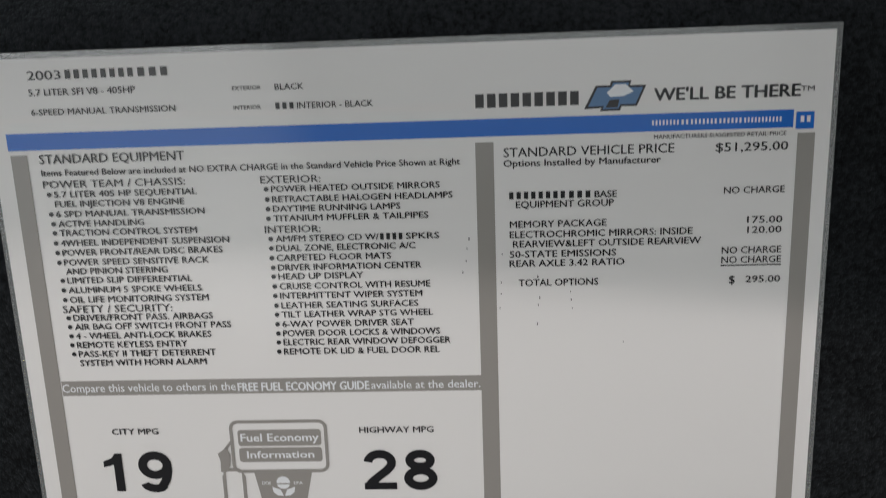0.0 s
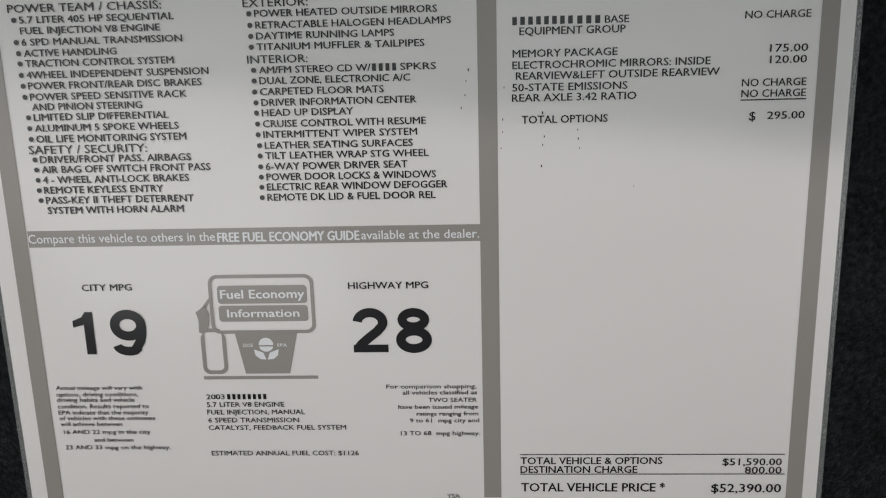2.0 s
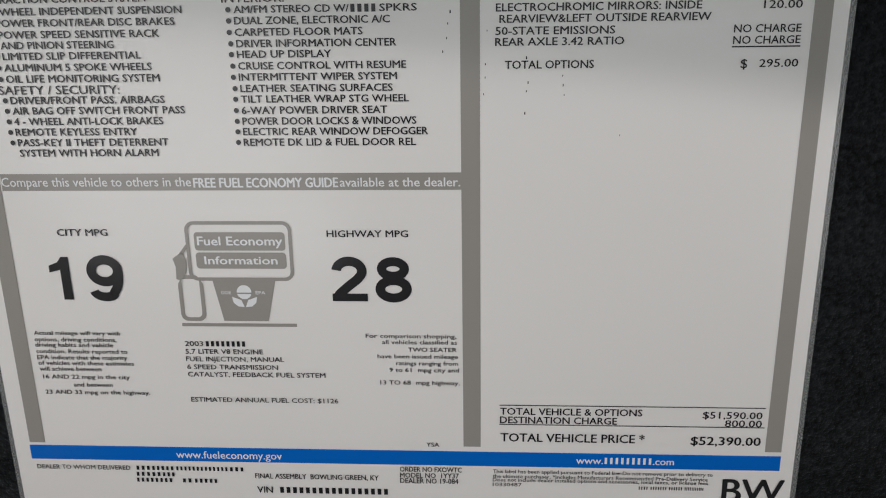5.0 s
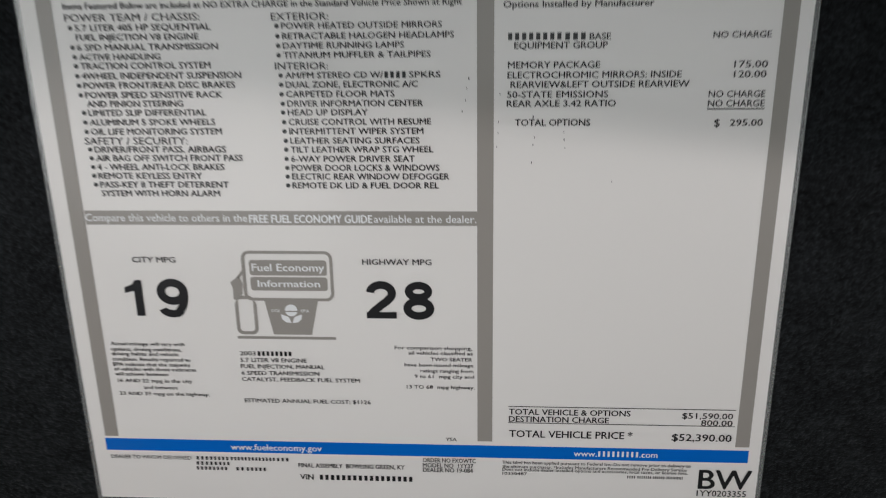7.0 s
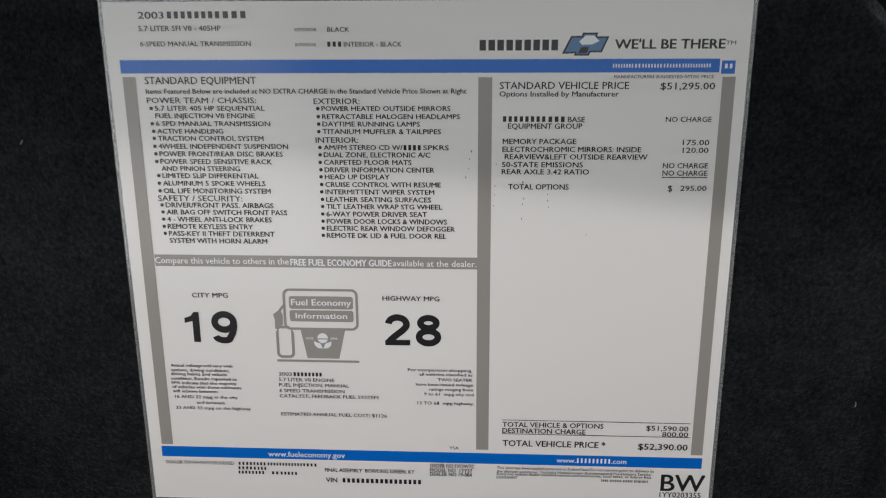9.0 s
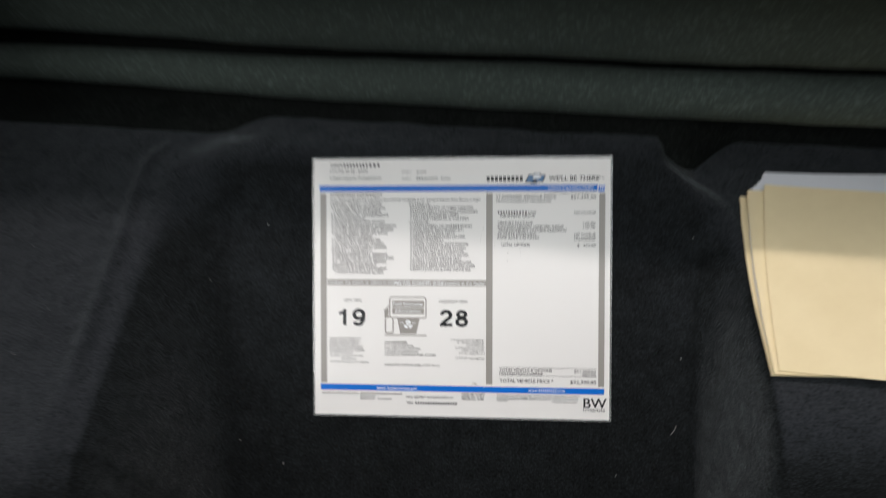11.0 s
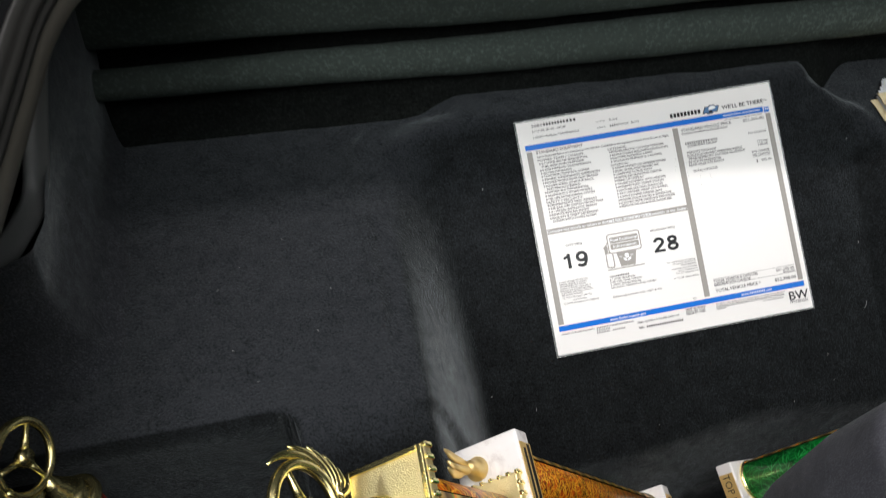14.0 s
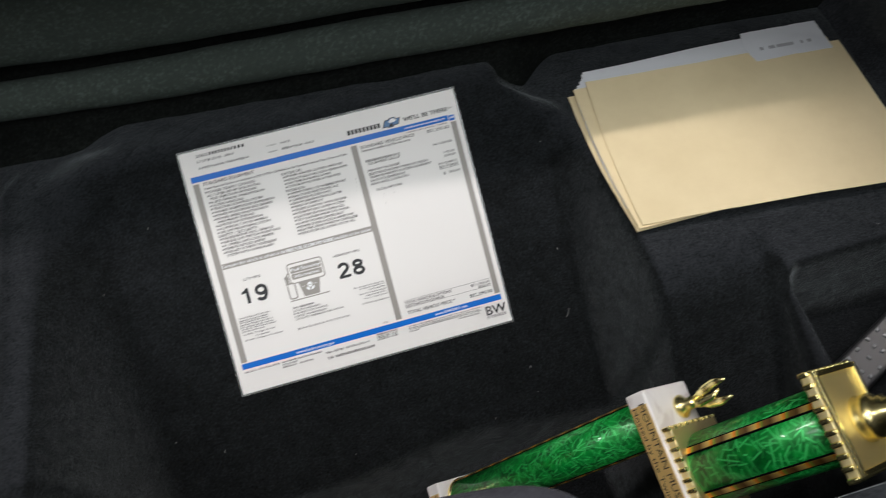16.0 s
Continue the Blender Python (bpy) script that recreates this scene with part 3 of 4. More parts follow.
def glyphs(text):
    """The text as a mesh, one unit of type size, by its left end and baseline."""
    curve = bpy.data.curves.new("type", "FONT")
    curve.body, curve.size, curve.resolution_u = text, 1.0, 4 if len(text) < 5 else 2
    ob = new("type", curve)
    bpy.context.view_layer.update()
    me = bpy.data.meshes.new_from_object(ob.evaluated_get(bpy.context.evaluated_depsgraph_get()))
    bpy.data.objects.remove(ob)
    return me


CAP = max(v.co.y for v in glyphs("H").vertices)


def set_type(name, text, x, y, w, h, bold, ink, parent, z):
    """Sets text from x over width w, its capitals h high about y."""
    me = glyphs(text)
    xs = [v.co.x for v in me.vertices]
    low, wide = min(xs), max(xs) - min(xs)
    for v in me.vertices:
        v.co = (x + (v.co.x - low) * w / wide, y - h / 2 + v.co.y * h / CAP, z)
    bold = bold + 0.6 if h > 0.0019 else 0.6 * bold + 0.3
    if bold > 0:
        bm = bmesh.new()
        bm.from_mesh(me)
        faces = bm.faces[:]
        for right, up, over in ((0.055, 0.0, 0.00003), (0.028, 0.028, 0.00005)):
            twin = bmesh.ops.duplicate(bm, geom=faces)["geom"]
            bmesh.ops.translate(bm, vec=(right * h * bold, up * h * bold, over), verts=[v for v in twin if isinstance(v, bmesh.types.BMVert)])
        bm.to_mesh(me)
        bm.free()
    me.materials.clear()
    me.materials.append(ink)
    ob = new(name, me)
    ob.parent = parent
    return ob


def line(text, x, y, w, h, bold=0.0, ink=None):
    return set_type("text_line", text, x * MM, y * MM, w * MM, 0.9 * h * MM, bold, ink or INK, sticker, 0.0003)


def bullet(x, y):
    flat("bullet", [(x + 0.85 * math.cos(k * math.pi / 6), y + 0.85 * math.sin(k * math.pi / 6)) for k in range(12)], INK, 0.0003)


block("blue_bar", -137.4, -27.4, 268.2, 5.9, BLUE, label="bright blue printed bar")
block("blue_square", 131.6, -28.2, 5.9, 5.7, BLUE)
word(133.0, -30.6, 3.2, 2.0, 2, WHITE)
block("blue_bar", -137.2, -221.8, 275.4, 5.9, BLUE, label="bright blue printed bar")
block("grey_bar", -136.9, -34.9, 6.0, 185.8, GREY)
block("grey_bar", 25.4, -35.2, 6.2, 184.6, GREY)
block("grey_bar", 132.4, -35.2, 5.7, 185.0, GREY)
block("grey_bar", -130.5, -118.9, 155.9, 5.8, GREY)

line("2003", -126.8, -7.9, 11.7, 3.2)
word(-113.5, -7.8, 23.6, 3.0, 8)
word(-88.2, -7.8, 10.2, 3.0, 3)
line("5.7 LITER SFI V8 - 405HP", -127.1, -13.6, 37.4, 2.5)
line("6-SPEED MANUAL TRANSMISSION", -127.1, -20.3, 50.6, 2.3)
line("EXTERIOR", -56.3, -14.4, 9.9, 1.5)
line("BLACK", -41.7, -14.4, 9.8, 2.2)
line("INTERIOR", -56.3, -20.9, 9.4, 1.5)
word(-41.9, -20.7, 6.2, 2.2, 3)
line("INTERIOR - BLACK", -34.5, -20.8, 25.8, 2.3)
word(25.8, -21.4, 34.4, 4.6, 9, fill=0.72)
line("WE'LL BE THERE", 84.9, -21.2, 47.3, 4.4, 1)
line("TM", 132.5, -20.7, 4.4, 1.8)
word(84.5, -30.4, 8.8, 1.6, 8, WHITE, 0.5)
word(94.2, -30.4, 2.2, 1.6, 2, WHITE, 0.5)
word(97.3, -30.4, 8.4, 1.6, 7, WHITE, 0.5)
word(106.6, -30.4, 7.2, 1.6, 6, WHITE, 0.5)
word(114.7, -30.4, 12.1, 1.6, 11, WHITE, 0.5)
line("MANUFACTURERS SUGGESTED RETAIL PRICE", 85.2, -35.1, 43.4, 1.5)
line("STANDARD EQUIPMENT", -126.7, -36.5, 51.5, 3.5)
line("Items Featured Below are included at NO EXTRA CHARGE in the Standard Vehicle Price Shown at Right", -126.6, -41.3, 146.6, 2.4, 0.5)
line("POWER TEAM / CHASSIS:", -126.6, -45.4, 50.8, 2.8)
line("5.7 LITER 405 HP SEQUENTIAL", -123.2, -49.0, 51.1, 2.4, 0.6)
bullet(-124.9, -49.0)
line("FUEL INJECTION V8 ENGINE", -123.3, -52.4, 46.4, 2.4, 0.6)
line("6 SPD MANUAL TRANSMISSION", -123.4, -56.0, 53.4, 2.4, 0.6)
bullet(-125.1, -56.0)
line("ACTIVE HANDLING", -123.1, -59.5, 31.0, 2.4, 0.6)
bullet(-124.8, -59.5)
line("TRACTION CONTROL SYSTEM", -123.1, -62.8, 49.6, 2.5, 0.6)
bullet(-124.8, -62.8)
line("4WHEEL INDEPENDENT SUSPENSION", -123.2, -66.5, 60.9, 2.5, 0.6)
bullet(-124.9, -66.5)
line("POWER FRONT/REAR DISC BRAKES", -123.1, -70.0, 58.2, 2.5, 0.6)
bullet(-124.8, -70.0)
line("POWER SPEED SENSITIVE RACK", -123.0, -73.6, 52.8, 2.5, 0.6)
bullet(-124.7, -73.6)
line("AND PINION STEERING", -122.8, -76.9, 37.3, 2.5, 0.6)
line("LIMITED SLIP DIFFERENTIAL", -122.7, -80.3, 45.7, 2.5, 0.6)
bullet(-124.4, -80.3)
line("ALUMINUM 5 SPOKE WHEELS", -122.8, -83.9, 48.9, 2.5, 0.6)
bullet(-124.5, -83.9)
line("OIL LIFE MONITORING SYSTEM", -122.8, -87.5, 51.1, 2.6, 0.6)
bullet(-124.5, -87.5)
line("SAFETY / SECURITY:", -125.9, -91.1, 40.5, 3.0)
line("DRIVER/FRONT PASS. AIRBAGS", -122.5, -94.4, 51.7, 2.6, 0.6)
bullet(-124.2, -94.4)
line("AIR BAG OFF SWITCH FRONT PASS", -122.4, -97.8, 57.9, 2.6, 0.6)
bullet(-124.1, -97.8)
line("4 - WHEEL ANTI-LOCK BRAKES", -122.4, -101.3, 50.3, 2.6, 0.6)
bullet(-124.1, -101.3)
line("REMOTE KEYLESS ENTRY", -122.5, -104.8, 41.2, 2.6, 0.6)
bullet(-124.2, -104.8)
line("PASS-KEY II THEFT DETERRENT", -122.3, -108.3, 51.2, 2.6, 0.6)
bullet(-124.0, -108.3)
line("SYSTEM WITH HORN ALARM", -122.2, -111.8, 47.3, 2.6, 0.6)
line("EXTERIOR:", -49.3, -45.8, 21.0, 2.8)
line("POWER HEATED OUTSIDE MIRRORS", -45.8, -49.1, 58.6, 2.4, 0.6)
bullet(-47.5, -49.1)
line("RETRACTABLE HALOGEN HEADLAMPS", -45.7, -52.7, 62.8, 2.4, 0.6)
bullet(-47.4, -52.7)
line("DAYTIME RUNNING LAMPS", -45.7, -56.1, 44.6, 2.4, 0.6)
bullet(-47.4, -56.1)
line("TITANIUM MUFFLER & TAILPIPES", -45.8, -59.5, 54.3, 2.4, 0.6)
bullet(-47.5, -59.5)
line("INTERIOR:", -49.2, -63.4, 19.8, 2.8)
line("AM/FM STEREO CD W/", -45.6, -66.8, 36.4, 2.4, 0.6)
bullet(-47.3, -66.8)
word(-8.6, -66.8, 7.8, 2.4, 4)
line("SPKRS", 0.4, -66.8, 11.6, 2.4, 0.6)
line("DUAL ZONE, ELECTRONIC A/C", -45.7, -70.2, 49.2, 2.5, 0.6)
bullet(-47.4, -70.2)
line("CARPETED FLOOR MATS", -45.8, -73.7, 40.6, 2.5, 0.6)
bullet(-47.5, -73.7)
line("DRIVER INFORMATION CENTER", -45.6, -77.2, 50.9, 2.5, 0.6)
bullet(-47.3, -77.2)
line("HEAD UP DISPLAY", -45.7, -80.5, 30.2, 2.5, 0.6)
bullet(-47.4, -80.5)
line("CRUISE CONTROL WITH RESUME", -45.6, -84.1, 53.8, 2.5, 0.6)
bullet(-47.3, -84.1)
line("INTERMITTENT WIPER SYSTEM", -45.7, -87.6, 50.9, 2.5, 0.6)
bullet(-47.4, -87.6)
line("LEATHER SEATING SURFACES", -45.5, -91.2, 49.2, 2.5, 0.6)
bullet(-47.2, -91.2)
line("TILT LEATHER WRAP STG WHEEL", -45.6, -94.6, 54.4, 2.5, 0.6)
bullet(-47.3, -94.6)
line("6-WAY POWER DRIVER SEAT", -45.7, -98.2, 47.4, 2.6, 0.6)
bullet(-47.4, -98.2)
line("POWER DOOR LOCKS & WINDOWS", -45.7, -101.7, 56.7, 2.6, 0.6)
bullet(-47.4, -101.7)
line("ELECTRIC REAR WINDOW DEFOGGER", -45.8, -105.1, 60.5, 2.6, 0.6)
bullet(-47.5, -105.1)
line("REMOTE DK LID & FUEL DOOR REL", -45.9, -108.6, 56.6, 2.6, 0.6)
bullet(-47.6, -108.6)
line("STANDARD VEHICLE PRICE", 34.9, -38.9, 57.1, 3.4)
line("$51,295.00", 105.7, -39.2, 23.7, 3.2)
line("Options Installed by Manufacturer", 34.8, -42.6, 52.8, 2.5, 0.5)
word(36.6, -53.7, 19.0, 2.5, 8)
word(57.0, -53.8, 7.2, 2.5, 3)
line("BASE", 65.6, -53.9, 7.5, 2.5, 0.4)
line("EQUIPMENT GROUP", 38.8, -56.9, 33.3, 2.6, 0.4)
line("NO CHARGE", 109.0, -53.8, 20.1, 2.5)
line("MEMORY PACKAGE", 36.6, -63.8, 33.1, 2.6, 0.4)
line("175.00", 117.2, -64.1, 11.7, 2.6)
line("ELECTROCHROMIC MIRRORS: INSIDE", 36.5, -67.4, 62.4, 2.6, 0.4)
line("120.00", 117.4, -67.6, 11.4, 2.6)
line("REARVIEW&LEFT OUTSIDE REARVIEW", 37.6, -70.8, 64.3, 2.6, 0.4)
line("50-STATE EMISSIONS", 36.4, -74.4, 36.7, 2.6, 0.4)
line("NO CHARGE", 109.1, -74.6, 20.0, 2.6)
line("REAR AXLE 3.42 RATIO", 36.3, -77.7, 39.7, 2.6, 0.4)
line("NO CHARGE", 109.1, -78.0, 20.1, 2.6)
bar(108.9, -80.0, 20.5, 0.4)
line("TOTAL OPTIONS", 39.4, -84.7, 27.6, 2.7, 0.4)
line("$", 112.0, -85.1, 1.9, 3.0)
line("295.00", 117.6, -85.0, 11.7, 2.6)
line("Compare this vehicle to others in the", -130.4, -121.7, 65.4, 3.4, 0, WHITE)
line("FREE FUEL ECONOMY GUIDE", -64.2, -122.1, 48.6, 3.5, 1, WHITE)
line("available at the dealer.", -14.8, -122.0, 39.8, 3.3, 0, WHITE)
line("CITY MPG", -113.8, -139.3, 17.8, 2.6, 0.3)
flat("digit", [(-114.7, -163.8), (-111.3, -163.8), (-111.3, -148.1), (-113.9, -148.1), (-115.3, -150.0), (-118.6, -151.3), (-118.6, -153.8), (-114.7, -152.8)], INK, 0.0003)
part("digit", joined(stroke(arc(-98.9, -153.1, 4.7, 4.0, 0, 360, 32), 1.7, 0.00030), stroke(arc(-98.9, -154.3, 4.8, 8.0, 22, -60, 20) + arc(-99.3, -160.2, 4.2, 2.5, -45, -172, 14), 1.65, 0.00034)), INK, sticker)
line("HIGHWAY MPG", -20.2, -139.7, 27.5, 2.6, 0.3)
part("digit", joined(stroke(arc(-13.2, -152.9, 4.4, 3.5, 176, -28, 22) + [(-10.8, -156.2), (-13.6, -158.4), (-16.6, -161.0), (-17.7, -162.6)], 1.65, 0.00030), stroke([(-19.3, -162.45), (-7.1, -162.45)], 1.4, 0.00034)), INK, sticker)
part("digit", joined(stroke(arc(1.9, -152.1, 3.9, 2.6, 0, 360, 32), 1.6, 0.00030), stroke(arc(1.9, -159.4, 4.6, 3.2, 0, 360, 32), 1.65, 0.00034)), INK, sticker)
line("Fuel Economy", -65.0, -142.3, 29.3, 3.4, 0.6, WHITE)
line("Information", -63.1, -149.2, 25.3, 3.1, 0.6, WHITE)
line("Actual mileage will vary with", -128.0, -176.5, 31.5, 1.7, 0.6)
line("options, driving conditions,", -128.2, -179.0, 30.1, 1.8, 0.6)
line("driving habits and vehicle", -128.3, -181.1, 28.7, 1.8, 0.6)
line("condition. Results reported to", -128.3, -183.6, 33.6, 1.8, 0.6)
line("EPA indicate that the majority", -128.3, -186.0, 33.2, 1.8, 0.6)
line("of vehicles with these estimates", -128.2, -188.2, 35.4, 1.8, 0.6)
line("will achieve between", -128.1, -190.5, 22.9, 1.8, 0.6)
line("16 AND 22 mpg in the city", -127.3, -193.6, 32.2, 1.8, 0.6)
line("and between", -116.3, -196.7, 14.5, 1.8, 0.6)
line("23 AND 33 mpg on the highway.", -127.4, -199.7, 39.1, 1.8, 0.6)
line("2003", -73.3, -180.2, 6.6, 2.0, 0.6)
word(-65.7, -180.2, 14.1, 2.0, 8)
line("5.7 LITER V8 ENGINE", -73.4, -183.2, 28.0, 2.0, 0.6)
line("FUEL INJECTION, MANUAL", -73.5, -186.1, 35.4, 2.0, 0.6)
line("6 SPEED TRANSMISSION", -73.4, -189.2, 32.9, 2.0, 0.6)
line("CATALYST, FEEDBACK FUEL SYSTEM", -73.5, -192.1, 49.9, 2.0, 0.6)
line("ESTIMATED ANNUAL FUEL COST: $1126", -73.3, -202.1, 53.8, 2.0, 0.6)
line("For comparison shopping,", -8.5, -176.7, 31.7, 1.7, 0.6)
line("all vehicles classified as", -2.8, -179.0, 26.2, 1.7, 0.6)
line("TWO SEATER", 6.2, -181.8, 17.1, 1.7, 0.6)
line("have been issued mileage", -4.6, -184.4, 28.3, 1.7, 0.6)
line("ratings ranging from", 1.9, -187.0, 21.8, 1.7, 0.6)
line("9 to 61  mpg city and", -0.6, -189.6, 24.6, 1.7, 0.6)
line("13 TO 68  mpg highway.", -4.0, -194.5, 28.2, 1.8, 0.6)
line("YSA", 11.9, -219.1, 4.7, 1.8, 0.4)
bar(38.3, -202.9, 92.7, 0.3)
line("TOTAL VEHICLE & OPTIONS", 38.5, -205.3, 50.0, 2.9, 0.4)
line("$51,590.00", 109.6, -205.8, 20.5, 2.9)
line("DESTINATION CHARGE", 38.5, -208.7, 41.3, 2.9, 0.4)
line("800.00", 117.5, -209.0, 12.7, 2.9)
bar(38.3, -210.5, 93.0, 0.3)
line("TOTAL VEHICLE PRICE *", 38.7, -215.7, 51.1, 3.6, 0.3)
line("$52,390.00", 106.1, -216.0, 24.3, 3.6, 0.3)
line("www.fueleconomy.gov", -81.4, -224.8, 39.7, 3.3, 0, WHITE)
line("www.", 66.0, -224.6, 9.6, 3.0, 0, WHITE)
word(76.2, -224.6, 16.6, 2.6, 9, WHITE, 0.45)
line(".com", 93.4, -224.6, 7.4, 3.0, 0, WHITE)
line("DEALER TO WHOM DELIVERED", -135.5, -230.8, 35.9, 2.0)
for x, y, w, n in ((-97.2, -230.7, 5.0, 3), (-91.2, -230.7, 8.0, 5), (-82.0, -230.7, 19.4, 13), (-61.6, -230.7, 5.0, 3), (-97.4, -233.3, 2.9, 2), (-93.4, -233.3, 5.0, 3), (-87.4, -233.3, 4.4, 3), (-97.6, -235.8, 13.4, 8), (-80.0, -235.8, 3.2, 2), (-75.4, -235.8, 8.4, 5)):
    word(x, y, w, 1.7, n, fill=0.5)
line("FINAL ASSEMBLY  BOWLING GREEN, KY", -52.3, -233.3, 46.2, 2.3, 0.3)
line("VIN", -52.0, -239.1, 5.8, 2.9, 0.3)
word(-43.3, -239.1, 40.5, 2.5, 17)
line("ORDER NO FXOWTC", 1.9, -229.4, 22.7, 2.2, 0.3)
line("MODEL NO  1YY37", 1.9, -231.9, 21.6, 2.2, 0.3)
line("DEALER NO 19-084", 1.9, -234.2, 21.4, 2.3, 0.3)
line("This label has been applied pursuant to Federal law-Do not remove prior to delivery to", 36.0, -229.6, 78.9, 1.6, 0.3)
line("the ultimate purchaser. *Includes Manufacturers Recommended Pre-Delivery Service", 36.0, -231.6, 77.3, 1.6, 0.3)
line("Does not include dealer installed options and accessories, local taxes, or license fees.", 36.0, -233.1, 78.0, 1.6, 0.3)
line("10330487", 36.0, -235.1, 10.5, 1.6, 0.3)
for x, w, n in ((88.9, 3.2, 4), (93.2, 5.6, 7), (99.8, 4.6, 6), (105.4, 6.6, 11)):
    word(x, -235.6, w, 1.3, n, fill=0.45)
line("BW", 118.6, -236.0, 21.5, 10.1, 0.3)
line("1YY0203355", 118.4, -242.7, 20.5, 3.2)

# the pump emblem in the fuel box
ring("pump_outline", rounded(-69.0, -135.3, 36.8, 21.3, 3.2), rounded(-67.8, -136.5, 34.4, 18.9, 2.2), GREY, 0.0003)
flat("pump_panel", rounded(-66.0, -139.2, 31.4, 6.5, 1.2), GREY, 0.0002)
flat("pump_panel", rounded(-66.0, -146.4, 31.4, 5.8, 1.2), GREY, 0.0002)
flat("pump_pedestal", [(-61.0, -156.6), (-39.0, -156.6), (-42.4, -171.5), (-58.2, -171.5)], GREY, 0.0002)
block("pump_foot", -73.5, -172.4, 41.0, 1.2, GREY, 0.0002)
ring("pump_hose", rounded(-73.4, -156.0, 9.0, 15.6, 2.6), rounded(-72.0, -154.6, 6.2, 15.6, 1.6), GREY, 0.0002)
flat("pump_nozzle", [(-74.2, -148.6), (-70.6, -146.0), (-69.4, -149.2), (-69.8, -153.6), (-72.0, -156.6), (-73.6, -156.0), (-73.4, -151.6)], GREY, 0.0004)
flat("pump_nozzle", [(-71.6, -146.6), (-69.0, -143.4), (-68.6, -144.6), (-70.6, -147.4)], GREY, 0.0004)
flat("emblem_disc", [(-50.2 + 2.6 * math.cos(k * math.pi / 10), -160.7 + 2.6 * math.sin(k * math.pi / 10)) for k in range(20)], WHITE, 0.0004)
block("emblem_stripe", -53.0, -160.8, 5.6, 0.5, GREY, 0.0006)
flat("emblem_leaf", [(-50.4, -166.2), (-51.4, -163.6), (-54.6, -162.4), (-54.2, -164.6), (-52.6, -166.0)], WHITE, 0.0004)
flat("emblem_leaf", [(-50.0, -166.2), (-49.0, -163.6), (-45.8, -162.4), (-46.2, -164.6), (-47.8, -166.0)], WHITE, 0.0004)
line("DOE", -58.3, -160.9, 3.4, 1.3, 0, WHITE)
line("EPA", -46.2, -160.9, 3.4, 1.3, 0, WHITE)

# the maker's emblem, as a plain slanted cross
flat("emblem_edge", [(62.0, -25.2), (65.8, -17.6), (70.4, -17.6), (70.9, -16.2), (77.5, -16.2), (77.0, -17.8), (82.4, -17.8), (79.4, -24.6), (74.4, -24.6), (73.8, -26.0), (67.2, -26.0), (67.7, -25.0)], INK, 0.0003)
flat("emblem_face", [(63.3, -24.4), (66.3, -18.3), (70.9, -18.3), (71.4, -16.9), (76.7, -16.9), (76.2, -18.5), (81.3, -18.5), (78.9, -23.9), (73.9, -23.9), (73.3, -25.3), (68.0, -25.3), (68.5, -24.3)], SILVER_BLUE, 0.0005)
flat("emblem_glint", [(69.4, -20.0), (72.2, -17.4), (75.6, -17.4), (78.2, -19.8), (75.0, -21.2), (70.6, -21.4)], WHITE, 0.0006)
flat("emblem_shade", [(69.0, -24.9), (70.4, -22.4), (73.6, -22.2), (73.0, -24.9)], INK, 0.0006)

# ink flecks where a page once stuck
for x, y, s in ((22.4, -68.4, 0.5), (21.6, -71.9, 0.35), (21.2, -76.3, 0.35), (19.9, -80.4, 0.4), (33.8, -74.2, 0.3), (33.3, -84.4, 0.35), (33.2, -88.5, 0.3), (32.7, -93.7, 0.3), (46.1, -82.6, 0.5), (46.7, -90.2, 0.4), (46.2, -92.9, 0.35), (45.8, -99.8, 0.45), (57.5, -88.2, 0.3), (57.7, -91.1, 0.4), (58.1, -94.2, 0.3), (76.0, -107.0, 0.25)):
    flat("ink_fleck", [(x - 0.4 * s, y - s), (x + 0.5 * s, y - 0.8 * s), (x + 0.4 * s, y + s), (x - 0.3 * s, y + 1.1 * s)], INK, 0.0004)


# ---- things on the carpet ----
def leaf(w, d, lift, thick, seed, corner=0.0):
    """A leaf of card or paper, w by d from its far left corner, that bellies up a little and is not quite flat."""
    nx, ny = 24, 16
    bm = bmesh.new()
    top, low = [], []
    for side, z0 in ((top, thick), (low, 0.0)):
        for j in range(ny + 1):
            row = []
            for i in range(nx + 1):
                u, v = i / nx, j / ny
                z = lift * math.sin(math.pi * min(1, u * 1.1)) * (0.4 + 0.6 * v) + corner * (1 - u) ** 3 * v ** 2 + 0.0012 * noise.noise((u * 3, v * 3, seed))
                bow = 0.004 * math.sin(math.pi * v) * (1 - u)
                row.append(bm.verts.new((u * w - bow + 0.0006 * noise.noise((v * 9, seed, 0)), -v * d + 0.0006 * noise.noise((u * 9, seed, 5)), z + z0)))
            side.append(row)
    for j in range(ny):
        for i in range(nx):
            bm.faces.new((top[j][i], top[j + 1][i], top[j + 1][i + 1], top[j][i + 1]))
            bm.faces.new((low[j][i], low[j][i + 1], low[j + 1][i + 1], low[j + 1][i]))
    rim = [(0, i) for i in range(nx)] + [(j, nx) for j in range(ny)] + [(ny, i) for i in range(nx, 0, -1)] + [(j, 0) for j in range(ny, 0, -1)]
    for a, b in zip(rim, rim[1:] + rim[:1]):
        bm.faces.new((top[a[0]][a[1]], top[b[0]][b[1]], low[b[0]][b[1]], low[a[0]][a[1]]))
    bmesh.ops.recalc_face_normals(bm, faces=bm.faces[:])
    return bm


KEY_GREY = shader("faint_grey_print", (0.42, 0.43, 0.46), 0.8)
folder = empty("manila_folder", pose(0.2645, -0.0225, -0.0330), "stack of buff manila folders with white papers inside lying on carpet", "folder")
part("folder_back", leaf(0.300, 0.189, 0.001, 0.0008, 1.0), MANILA, folder, at=pose(0, 0, -0.0015, 0, 0, -0.9))
